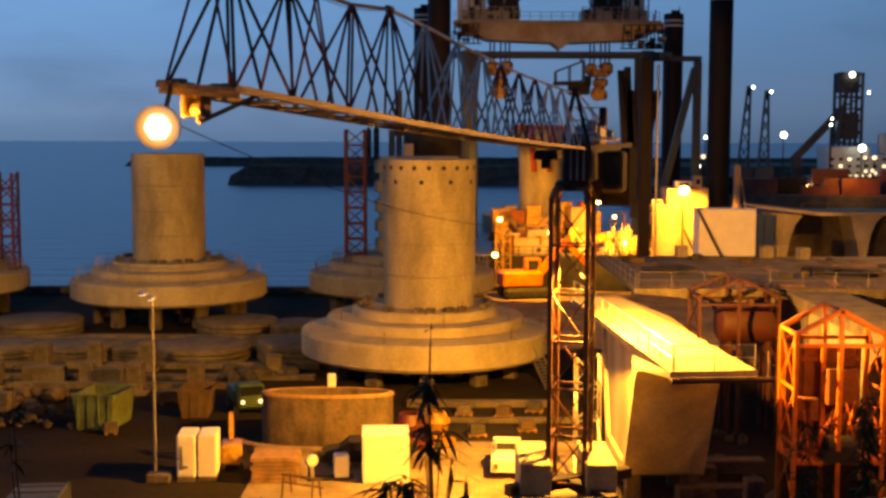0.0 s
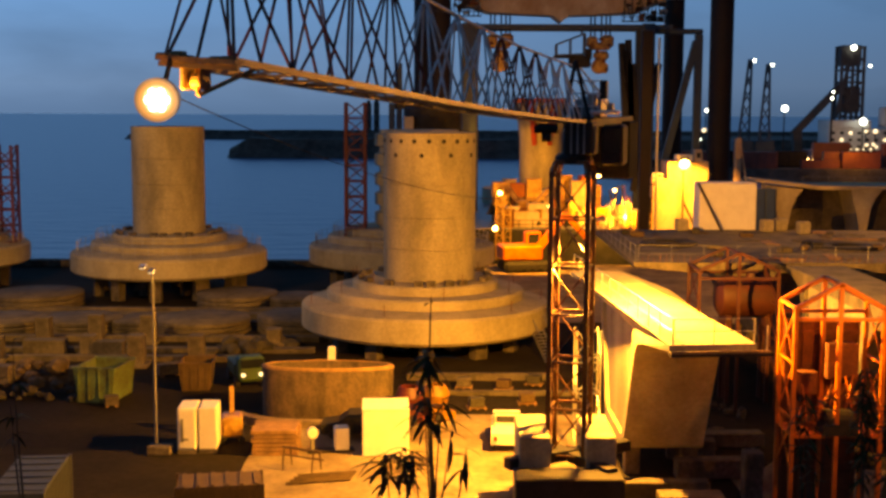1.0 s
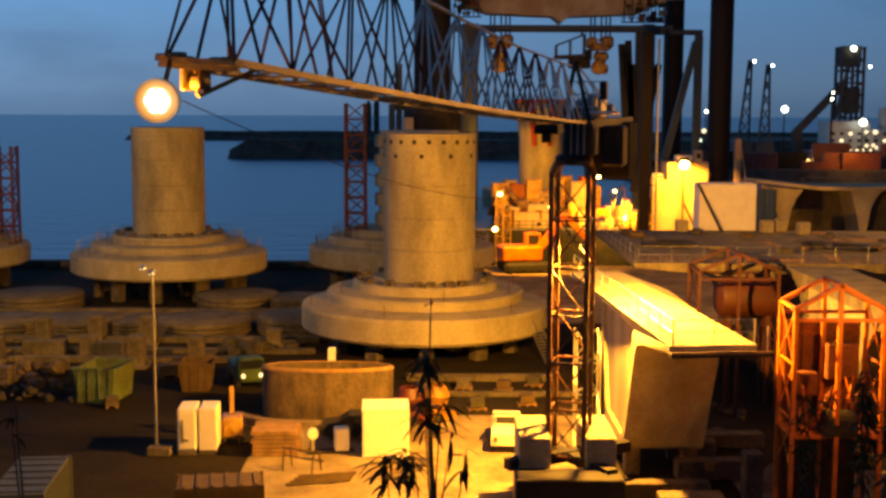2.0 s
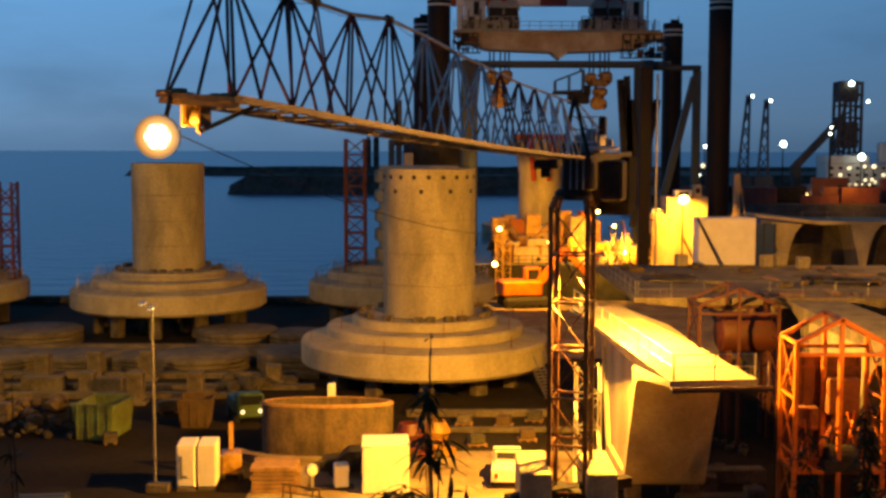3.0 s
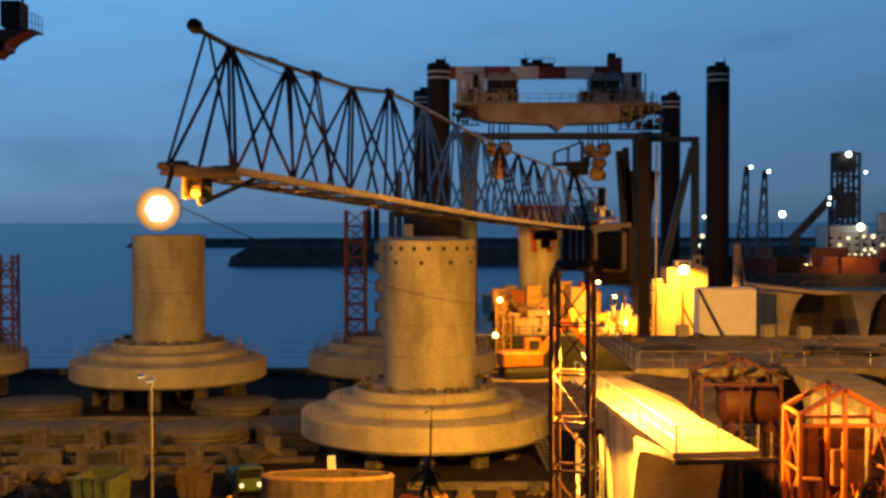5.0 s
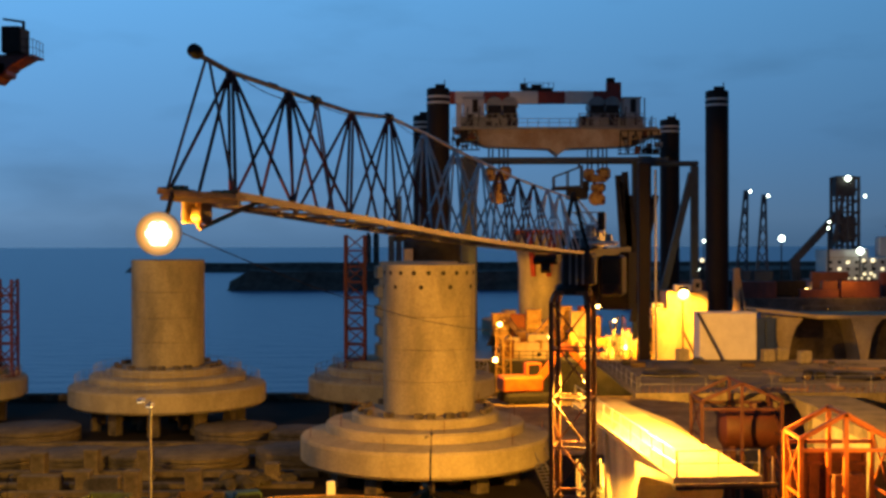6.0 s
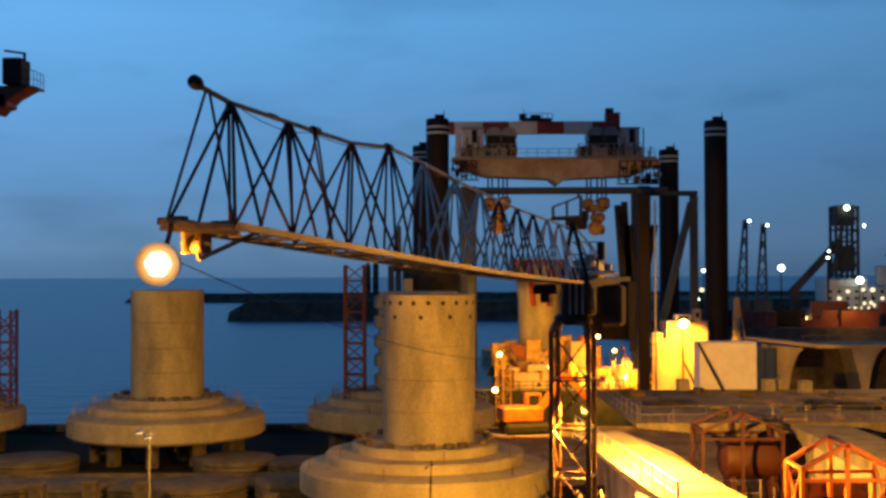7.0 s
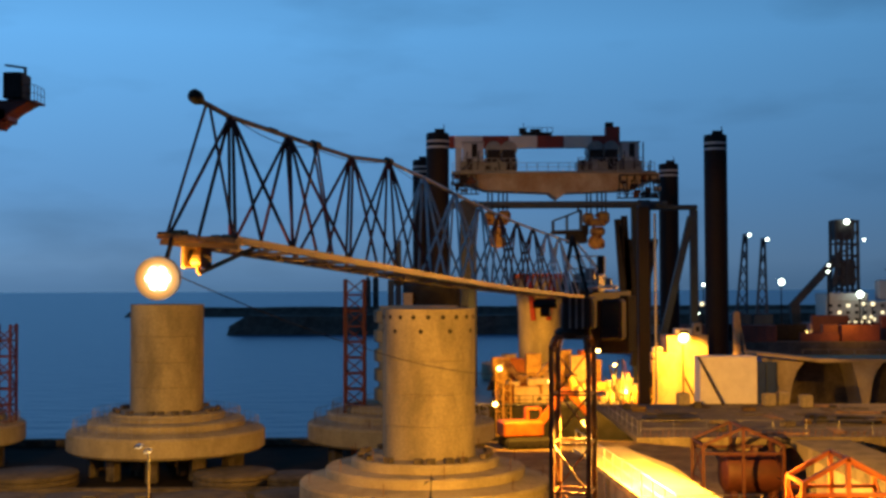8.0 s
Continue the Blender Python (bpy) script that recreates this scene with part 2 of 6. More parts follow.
def part(name, bm, material, parent, label="", smooth=False, at=None, kind=""):
    ob = new(name, mesh_of(name, bm, material, smooth))
    ob.parent = parent
    if at is not None:
        ob.matrix_local = at
    return tagged(ob, label, kind=kind)


def again(name, ob, parent, at):
    """Another piece on the same mesh."""
    c = new(name, ob.data)
    c.parent = parent
    c.matrix_local = at
    return c


def solid(name, bm, material, label="", category="", group="", kind="", at=(0, 0, 0), turn=0.0, smooth=False):
    ob = new(name, mesh_of(name, bm, material, smooth))
    ob.matrix_world = pose(*at, 0, 0, turn)
    return tagged(ob, label, category, group, kind)


def box(bm, c, s, turn=0.0, bevel=0.0):
    m = pose(*c, 0, 0, turn) @ Matrix.Diagonal((*s, 1))
    r = bmesh.ops.create_cube(bm, size=1.0, matrix=m)
    if bevel:
        es = list({e for v in r["verts"] for e in v.link_edges})
        bmesh.ops.bevel(bm, geom=es, offset=bevel, segments=1, affect="EDGES")
    return bm


def B(c=(0, 0, 0), s=(1, 1, 1), turn=0.0, bevel=0.0):
    return box(bmesh.new(), c, s, turn, bevel)


def rod(bm, a, b, r, seg=8, r2=None):
    a, b = Vector(a), Vector(b)
    d = b - a
    m = Matrix.Translation((a + b) / 2) @ d.to_track_quat("Z", "Y").to_matrix().to_4x4()
    bmesh.ops.create_cone(bm, cap_ends=True, segments=seg, radius1=r, radius2=r if r2 is None else r2, depth=d.length, matrix=m)
    return bm


def bar(bm, a, b, w, h=None):
    """A square bar from a to b."""
    a, b = Vector(a), Vector(b)
    d = b - a
    m = Matrix.Translation((a + b) / 2) @ d.to_track_quat("Y", "Z").to_matrix().to_4x4() @ Matrix.Diagonal((w, d.length, h or w, 1))
    bmesh.ops.create_cube(bm, size=1.0, matrix=m)
    return bm


def lathe(bm, profile, seg=64, sx=1.0, sy=1.0):
    rings = []
    for r, z in profile:
        if r < 1e-4:
            rings.append([bm.verts.new((0, 0, z))])
        else:
            rings.append([bm.verts.new((sx * r * math.cos(2 * math.pi * k / seg), sy * r * math.sin(2 * math.pi * k / seg), z)) for k in range(seg)])
    for p, q in zip(rings, rings[1:]):
        for k in range(seg):
            j = (k + 1) % seg
            f = []
            for v in (p[k % len(p)], p[j % len(p)], q[j % len(q)], q[k % len(q)]):
                if v not in f:
                    f.append(v)
            if len(f) > 2:
                bm.faces.new(f)
    return bm


def prism(bm, outline, x0, x1, hole=None):
    """A slab with the outline (u, z) along local y and z, from x0 to x1; hole: an outline cut through it."""
    edges = []
    for loop in [outline] + ([hole] if hole else []):
        vs = [bm.verts.new((x0, u, z)) for u, z in loop]
        edges += [bm.edges.new((vs[k], vs[(k + 1) % len(vs)])) for k in range(len(vs))]
    faces = [g for g in bmesh.ops.triangle_fill(bm, use_beauty=True, use_dissolve=False, edges=edges)["geom"] if isinstance(g, bmesh.types.BMFace)]
    ext = bmesh.ops.extrude_face_region(bm, geom=faces, use_keep_orig=True)
    bmesh.ops.translate(bm, vec=(x1 - x0, 0, 0), verts=[g for g in ext["geom"] if isinstance(g, bmesh.types.BMVert)])
    return bm


def wire(bm, a, b, sag, r, n=12):
    a, b = Vector(a), Vector(b)
    pts = [a.lerp(b, k / n) - Vector((0, 0, sag * 4 * (k / n) * (1 - k / n))) for k in range(n + 1)]
    rings = []
    side = (b - a).cross(Vector((0, 0, 1))).normalized()
    for p in pts:
        rings.append([bm.verts.new(p + side * r * math.cos(2 * math.pi * j / 6) + Vector((0, 0, r * math.sin(2 * math.pi * j / 6)))) for j in range(6)])
    for p, q in zip(rings, rings[1:]):
        for j in range(6):
            bm.faces.new((p[j], p[(j + 1) % 6], q[(j + 1) % 6], q[j]))
    return bm


def ball(bm, c, r, seg=10):
    bmesh.ops.create_uvsphere(bm, u_segments=seg, v_segments=seg // 2 + 1, radius=r, matrix=Matrix.Translation(c))
    return bm


def rail(parent, a, b, h=1.1, step=2.0, material=None, r=0.03):
    """Posts, and two rails, from a to b, as parts."""
    a, b = Vector(a), Vector(b)
    n = max(1, round((b - a).length / step))
    up = Vector((0, 0, h))
    post = None
    for k in range(n + 1):
        p = a.lerp(b, k / n)
        if post is None:
            post = part("post", rod(bmesh.new(), (0, 0, 0), (0, 0, h), r, 6), material or galvanised, parent, at=Matrix.Translation(p))
        else:
            again("post", post, parent, Matrix.Translation(p))
    for f in (0.5, 1.0):
        part("handrail", rod(bmesh.new(), a + up * f, b + up * f, r * 0.8, 6), material or galvanised, parent)

# ---- setting ----


def terrain():
    """Yard, quay edge and the hillside under the camera, in one sheet."""
    bm = bmesh.new()
    ys = [-60, -20, -6, 0, 4, 8, 12, 18, 24, 30, 36, 42, 48, 56, 64, 72, 80, 90, 100, 112, 124, 136, 149, 149.2]
    xs = [-400, -200, -90, -60, -45, -35, -28, -22, -16, -10, -5, 0, 5, 10, 16, 22, 28, 35, 45, 60, 90, 200, 400]
    grid = []
    for y in ys:
        row = []
        for x in xs:
            z = 0.0 if y >= 44 else min(17.2 + max(0, -y) * 0.1, (44 - y) * 0.40)
            bumpy = 0.10 if y < 140 else 0.0
            z += bumpy * noise.noise((x * 0.23, y * 0.23, 0)) * (3.0 if y < 40 else 0.6)
            row.append(bm.verts.new((x, y, -5.0 if y > 149.1 else z)))
        grid.append(row)
    for p, q in zip(grid, grid[1:]):
        for k in range(len(xs) - 1):
            bm.faces.new((p[k], p[k + 1], q[k + 1], q[k]))
    return solid("ground", bm, earth, "compacted earth yard, darkened as dimly lit, rising to a hillside", "ground", kind="structure", smooth=True)


terrain()
bm = bmesh.new()
bmesh.ops.create_grid(bm, x_segments=40, y_segments=40, size=2400, matrix=Matrix.Translation((0, 2520, 0)))
solid("water", bm, water_mat, "calm dark blue sea out to the horizon", "sea", kind="structure", at=(0, 0, -3.0))

# pale sandy working pad; its outline follows the lamplit part of the yard
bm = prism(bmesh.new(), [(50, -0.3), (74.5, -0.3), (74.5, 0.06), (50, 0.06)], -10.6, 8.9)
solid("pavement", bm, sand, "sandy concrete pad, laid pale where lamplight falls on the yard", "pavement", kind="structure")
bm = prism(bmesh.new(), [(108, -0.3), (148.7, -0.3), (148.7, 0.07), (108, 0.07)], 5.0, 70.0)
solid("pavement", bm, sand, "sandy quay surface beside the barge", "pavement", kind="structure")
# Pale slab stands in for lit ground around the frame.
bm = prism(bmesh.new(), [(47.5, -0.3), (63.0, -0.3), (63.0, 0.06), (47.5, 0.06)], 15.0, 34.0)
solid("pavement", bm, sand, "pale sandy pad standing for the lit ground under the orange frame", "pavement", kind="structure")
# long crane-track beams across the yard
for y, z, w, x0, x1 in ((109.5, 0.55, 1.2, -60, -6), (106.5, 0.35, 0.8, -60, -6), (98.5, 0.5, 0.9, -60, -10), (94.0, 0.4, 0.9, -60, -10), (146.5, 0.8, 1.6, -80, 5), (84.5, 0.5, 0.6, -2.5, 8.0), (79.8, 0.35, 0.5, -2.0, 9.0), (112.6, 0.5, 0.9, -60, -6), (90.6, 0.45, 0.8, -60, -14)):
    bm = B((0, 0, z / 2), (x1 - x0, w, z), bevel=0.05)
    solid("kerb", bm, concrete_old_dim, "long low concrete track beam lying on the ground", "kerb", kind="structure", at=((x0 + x1) / 2, y, 0))


def breakwater(name, x0, x1, y, h, depth, seed):
    bm = bmesh.new()
    rnd = random.Random(seed)
    n = 60
    rows = []
    for k in range(n + 1):
        x = x0 + (x1 - x0) * k / n
        taper = min(1.0, k / 2 + 0.5)
        rows.append([bm.verts.new((x, y + dy * depth + rnd.uniform(-1, 1), -3.5 + (h + 3.5) * f * taper + rnd.uniform(-0.35, 0.35))) for dy, f in ((-1, 0), (-0.55, 0.5), (-0.3, 1), (0.3, 1), (1, 0))])
    for p, q in zip(rows, rows[1:]):
        for k in range(4):
            bm.faces.new((p[k], p[k + 1], q[k + 1], q[k]))
    solid(name, bm, rock, "dark rock breakwater lying low in the sea", "breakwater", kind="structure")


breakwater("breakwater", -97, 420, 560, 5.6, 14, 4)
breakwater("breakwater", -230, 700, 900, 3.6, 22, 5)
# harbour land in the distance
bm = B((0, 0, -1.5), (760, 700, 5.0))
solid("quay", bm, rock, "far harbour quay in the dusk", "quay", kind="structure", at=(440, 730, 0))

# ---- bridge piers under construction ----


def pier(at, column=True, rails=False, scale=1.0, lift=1.6, holes=True, label="", shift=0.0):
    t = thing("bridge_pier", at, 0, label or "grey concrete bridge pier with a round stepped footing", "bridge pier", "piers in the yard", scale=scale)
    part("footing", lathe(bmesh.new(), [(0, lift), (9.7, lift), (10.0, lift + 0.25), (10.0, lift + 1.85), (9.85, lift + 2.05), (8.2, lift + 2.35), (0, lift + 2.4)], 96), concrete_pale, t, smooth=True)
    part("footing_step", lathe(bmesh.new(), [(0, lift + 2.3), (7.95, lift + 2.3), (7.95, lift + 2.95), (7.8, lift + 3.1), (0, lift + 3.25)], 80), concrete_pale, t, smooth=True)
    part("footing_step", lathe(bmesh.new(), [(0, lift + 3.1), (5.9, lift + 3.1), (5.9, lift + 3.7), (5.75, lift + 3.85), (0, lift + 3.9)], 72), concrete_pale, t, smooth=True)
    if column:
        # column lifts with a narrow joint between them
        zs = [lift + 3.8, lift + 6.4, lift + 8.9, lift + 11.5, 17.2]
        for z0, z1 in zip(zs, zs[1:]):
            g = 0.05
            part("column_lift", lathe(bmesh.new(), [(0, z0), (3.62, z0), (3.62, z0 + g), (3.70, z0 + g + 0.04), (3.70, z1 - g), (3.66, z1), (0, z1)], 72), concrete, t, smooth=True, at=Matrix.Translation((shift, 0, 0)))
        if holes:
            recess = None
            for k in range(20):
                for row, off in ((16.55, 0.0), (15.45, 0.5)):
                    a = 2 * math.pi * (k + off) / 20
                    if row < 16 and k % 2:
                        continue
                    m = Matrix.Translation((shift + 3.70 * math.cos(a), 3.70 * math.sin(a), row)) @ pose(0, 0, 0, 0, 90, math.degrees(a))
                    if recess is None:
                        recess = part("anchor_hole", lathe(bmesh.new(), [(0, 0.012), (0.15, 0.012), (0.15, 0.03), (0.18, 0.03), (0.18, -0.05)], 12), dark_steel, t, at=m)
                    else:
                        again("anchor_hole", recess, t, m)
        # bolts and stubs round the foot
        stub = None
        for k in range(26):
            if k % 5 == 3 or k % 7 == 2:
                continue
            a = 2 * math.pi * (k + 0.3 * math.sin(k * 3)) / 26
            m = pose(5.2 * math.cos(a), 5.2 * math.sin(a), lift + 3.85, 0, 0, math.degrees(a))
            if stub is None:
                stub = part("bearing_block", B((0, 0, 0.2), (0.5, 0.7, 0.42), bevel=0.04), concrete_old_dim, t, at=m)
            else:
                again("bearing_block", stub, t, m)
    if rails:
        n = 44
        post = None
        for R, z in ((9.3, lift + 2.1), (7.4, lift + 3.1)):
            for k in range(n):
                a = 2 * math.pi * k / n
                m = Matrix.Translation((R * math.cos(a), R * math.sin(a), z))
                if post is None:
                    post = part("rail_post", rod(bmesh.new(), (0, 0, 0), (0, 0, 1.1), 0.03, 5), galvanised, t, at=m)
                else:
                    again("rail_post", post, t, m)
            for dz in (0.55, 1.1):
                part("handrail", lathe(bmesh.new(), [(R - 0.03, z + dz), (R, z + dz + 0.025), (R + 0.03, z + dz), (R, z + dz - 0.025), (R - 0.03, z + dz)], 64), galvanised, t)
    if holes:
        # a few loose rail posts and starter bars on the steps
        post = None
        for k in range(17):
            a = 2 * math.pi * (k + 0.35 * math.sin(k * 5.0)) / 17
            R, z = ((9.4, lift + 2.05), (7.5, lift + 3.1), (5.6, lift + 3.8))[k % 3]
            m = pose(R * math.cos(a), R * math.sin(a), z, 3 * math.sin(k), 3 * math.cos(k * 2), 0)
            if post is None:
                post = part("rail_post", rod(bmesh.new(), (0, 0, 0), (0, 0, 0.95), 0.028, 5), rust, t, at=m)
            else:
                again("rail_post", post, t, m)
    # stub supports on the ground
    sup = None
    for R, n in ((7.4, 11), (3.5, 5)):
        for k in range(n):
            a = 2 * math.pi * (k + 0.3) / n
            m = pose(R * math.cos(a), R * math.sin(a), 0, 0, 0, math.degrees(a))
            if sup is None:
                sup = part("support_block", B((0, 0, lift / 2), (0.9, 1.1, lift), bevel=0.04), concrete_old_dim, t, at=m)
            else:
                again("support_block", sup, t, m)
    return t


pier((-1.4, 98, 0), shift=0.32, label="grey concrete bridge pier with round stepped footing on stub blocks")
pier((-28.4, 126, 0), rails=True, holes=False, lift=2.4, label="grey concrete bridge pier with railed footing beside the sea")
pier((-4.4, 131, 0), rails=True, column=False, lift=2.6, label="round stepped concrete footing with site rails")
pier((-54.5, 129, 0), rails=True, column=False, lift=2.6, label="round concrete footing carrying a lattice mast")


def ribbed_column(at):
    """A column of stacked collared lifts, mostly hidden by the near pier."""
    t = thing("ribbed_column", at, 0, "pale concrete column of stacked ribbed lifts on a footing", "column")
    z, h = 6.4, 2.08
    while z < 16.6:
        part("lift", lathe(bmesh.new(), [(0, z), (4.25, z), (4.25, z + 0.25), (4.75, z + 0.4), (4.75, z + h - 0.5), (4.25, z + h - 0.3), (4.25, z + h), (0, z + h)], 48), concrete_pale, t, smooth=True)
        z += h


ribbed_column((-2.6, 131.2, 0.05))

# ---- bridge deck segments ----
DECK = 24.6
OUT = [(0, 8.72), (0, 9.0), (DECK, 9.0), (DECK, 8.72), (22.4, 8.3), (21.6, 7.9), (21.2, 7.2), (18.7, 1.7), (18.5, 1.5), (12.0, 1.5), (11.8, 1.7), (8.7, 7.2), (8.0, 7.75), (6.3, 8.1)]
HOLE = [(9.6, 8.35), (20.4, 8.35), (20.6, 7.3), (18.2, 2.1), (12.3, 2.1), (9.3, 7.3)]


def skew_slab(bm, width):
    """Turns the top slab a little against the box below it and narrows it towards the far wing tip."""
    for v in bm.verts:
        if v.co.z > 8.5:
            f = v.co.y / DECK
            near, far_ = 0.33 - 1.72 * f, 4.2 - 2.4 * f
            v.co.x, v.co.y = near + (far_ - near) * v.co.x / width, 1.4 + 24.0 * f + 0.1 * v.co.x
    return bm


def deck_segment(at, turn, width=3.7, rails=True, material=None, name="deck_segment", label="pale concrete bridge deck segment with wide wings on blocks", blocks=True, skew=False):
    t = thing(name, at, turn, label, "bridge segment", "deck segments")
    shell = prism(bmesh.new(), OUT, 0, width, HOLE)
    part("shell", skew_slab(shell, width) if skew else shell, material or concrete_pale, t)
    inner = [(9.62, 8.33), (20.38, 8.33), (20.57, 7.3), (18.18, 2.12), (12.32, 2.12), (9.33, 7.3)]
    part("diaphragm", prism(bmesh.new(), inner, 0.22, 0.9), concrete, t)
    if blocks:
        for u in (12.6, 16.4):
            for x in (0.6, width - 0.6):
                part("support_block", B((x, u, 0.75), (0.8, 0.8, 1.5), bevel=0.04), concrete_old_dim, t)
    if rails:
        rail(t, (0.5, 1.6, 9.0), (-1.2, 25.2, 9.0), 1.1, 2.2)
        rail(t, (0.55, 1.55, 9.0), (4.1, 1.9, 9.0), 1.1, 1.7)
        part("edge_walkway", bar(bmesh.new(), (0.3, 1.05, 8.66), (4.75, 1.5, 8.66), 0.5, 0.16), dark_steel, t, "dark steel edge walkway")
        part("walkway_lip", bar(bmesh.new(), (0.3, 0.82, 8.76), (4.7, 1.26, 8.76), 0.06, 0.12), timber, t)
        part("walkway_post", rod(bmesh.new(), (4.5, 1.3, 8.7), (4.5, 1.3, 9.9), 0.03, 6), galvanised, t)
    return t


# one segment seen along its wing; local u runs away from the hillside
deck_segment((9.4, 50.0, 0), 0, 4.2, skew=True)
deck_segment((22.4, 54.0, 0), 0, 3.75, rails=False, material=concrete_old_dim, label="concrete bridge deck segment behind an orange frame")
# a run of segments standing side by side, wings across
# The darker concrete here puts the row's dim light into its colour.
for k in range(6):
    deck_segment((12.7, 83.7 + 3.72 * k, 0), -90, 3.70, rails=False, material=concrete_old_dim, label="grey concrete bridge deck segment in a row of segments")
far = thing("deck_segment", (38.0, 142.0, 0.07), 0, "far bridge deck segment on two flared stems", "bridge segment", "deck segments")
# the face lies in local x, z; each piece runs back along local y
def slice_block(face, y0, y1):
    bm = bmesh.new()
    loops = [[bm.verts.new((x, y, z)) for x, z in face] for y in (y0, y1)]
    for lp_ in loops:
        bm.faces.new(lp_)
    n = len(face)
    for k in range(n):
        j = (k + 1) % n
        bm.faces.new((loops[0][k], loops[0][j], loops[1][j], loops[1][k]))
    bmesh.ops.recalc_face_normals(bm, faces=bm.faces)
    return bm


part("slab", slice_block([(-1.5, 11.0), (5.9, 10.28), (28, 10.28), (28, 9.85), (5.9, 9.85), (-1.5, 10.75)], -0.4, 6.0), concrete_pale, far)
for x0 in (0.0, 9.3, 18.6):
    rise = 10.2 if x0 == 0 else 9.87
    stem = [(x0 + 1.5, 0), (x0 + 1.5, 5.2), (x0 + 1.1, 7.2), (x0 + 0.4, rise), (x0 + 4.1, 9.87)]
    stem += [(x0 + 3.3, 8.9), (x0 + 2.8, 7.6), (x0 + 2.35, 5.2), (x0 + 2.35, 0)]
    part("flared_stem", slice_block(stem, 0.0, 5.0), concrete_pale, far)
# Darker concrete imitates the shade inside the recess.
part("web_wall", B((12.2, 5.3, 4.9), (19.0, 0.4, 9.8)), concrete_old_dim, far)
for k in range(7):
    part("edge_post", rod(bmesh.new(), (4.0 + 3.0 * k, 0.0, 10.25), (4.0 + 3.0 * k, 0.0, 11.35), 0.035, 6), grey_metal, far)
part("edge_rail", rod(bmesh.new(), (4.0, 0.0, 11.33), (22.0, 0.0, 11.33), 0.02, 6), grey_metal, far)

site_rail = thing("guard_rail", (0, 0, 0), 0, "thin steel guard rail along the edge of the deck segments", "guard rail")
rail(site_rail, (13.0, 80.25, 9.0), (37.0, 80.25, 9.0), 1.1, 2.2, grey_metal, 0.018)
site_rail = thing("guard_rail", (0, 0, 0), 0, "thin steel guard rail along the wing tips", "guard rail")
rail(site_rail, (12.85, 80.5, 9.0), (12.85, 101.5, 9.0), 1.1, 2.4, grey_metal, 0.02)


def deck_hatch(at, r):
    t = thing("cable_coil", at, 0, "dark coil of cable lying on the deck segment", "cable coil", "coils on the deck")
    for k in range(4):
        rr = r - 0.28 * k
        part("turn", lathe(bmesh.new(), [(rr + 0.12 * math.cos(a), 0.12 + 0.12 * math.sin(a)) for a in (0, 1.05, 2.09, 3.14, 4.19, 5.24, 6.283)], 40), dark_steel, t, smooth=True)


deck_hatch((17.0, 91.0, 9.0), 2.0)
deck_hatch((29.8, 89.0, 9.0), 2.2)

rd = random.Random(61)
for k in range(26):
    x, y = rd.uniform(14, 36.5), rd.uniform(81.2, 101)
    n = rd.randrange(2, 5)
    t = thing("plank_stack", (x, y, 9.0), rd.choice((0, 4, 90, -8, 84)), "few weathered timber planks lying on the deck segments", "planks", "planks on the deck")
    for j in range(n):
        part("plank", B((rd.uniform(-0.2, 0.2), 0.3 * j, 0.05), (rd.uniform(1.6, 4.0), 0.24, 0.08), bevel=0.01), (timber, concrete_old_dim, skip_brown)[k % 3], t)
for k in range(16):
    x, y, h = rd.uniform(14, 36.5), rd.uniform(81, 101), rd.uniform(0.2, 0.5)
    crate_ = thing("deck_crate", (x, y, 9.0), rd.uniform(-30, 30), "small dull box of site gear on the deck segments", "crate", "gear on the deck")
    part("body", B((0, 0, h / 2), (rd.uniform(0.5, 1.4), rd.uniform(0.5, 1.0), h), bevel=0.05), (concrete_old_dim, skip_brown, hill_soil, dark_steel)[k % 4], crate_)
    part("lid", B((0, 0, h + 0.02), (0.45, 0.45, 0.04)), dark_steel, crate_)
t = thing("starter_bars", (0, 0, 0), 0, "row of rusty starter bars along the deck edge", "starter bars")
for k in range(60):
    x = 13.2 + 0.4 * k
    part("bar", rod(bmesh.new(), (x, 80.05, 8.95), (x + rd.uniform(-0.05, 0.05), 80.0 - rd.uniform(0.1, 0.25), 9.0 + rd.uniform(0.3, 0.6)), 0.02, 5), rust, t)

# ---- tower crane with the long jib ----


def lattice_mast(t, h, w, mat_leg, mat_lace, bay=None, leg=0.10, lace=0.05, z0=0.0):
    """Four corner legs and diagonal lacing, as parts of t."""
    bay = bay or w
    c = w / 2
    corners = [(-c, -c), (c, -c), (c, c), (-c, c)]
    for x, y in corners:
        part("leg", bar(bmesh.new(), (x, y, z0), (x, y, z0 + h), leg * 2), mat_leg, t)
    n = max(1, round(h / bay))
    for k in range(n):
        a, b = z0 + h * k / n, z0 + h * (k + 1) / n
        for i in range(4):
            p, q = corners[i], corners[(i + 1) % 4]
            part("girt", bar(bmesh.new(), (*p, a), (*q, a), lace * 2), mat_lace, t)
            if (k + i) % 2:
                p, q = q, p
            part("brace", bar(bmesh.new(), (*p, a), (*q, b), lace * 1.5), mat_lace, t)


TC = (6.1, 57.0)
crane = thing("tower_crane", (TC[0], TC[1], 0), -15.9, "yellow lattice tower crane with long red and grey jib", "tower crane")
lattice_mast(crane, 13.5, 1.72, mast_brown, mast_brown, 2.25, 0.105, 0.05, 2.7)
# base frame and ballast
part("base_frame", box(box(bmesh.new(), (0, 0, 2.6), (7.0, 0.6, 0.5), 45), (0, 0, 2.55), (7.0, 0.6, 0.45), -45), dark_steel, crane)
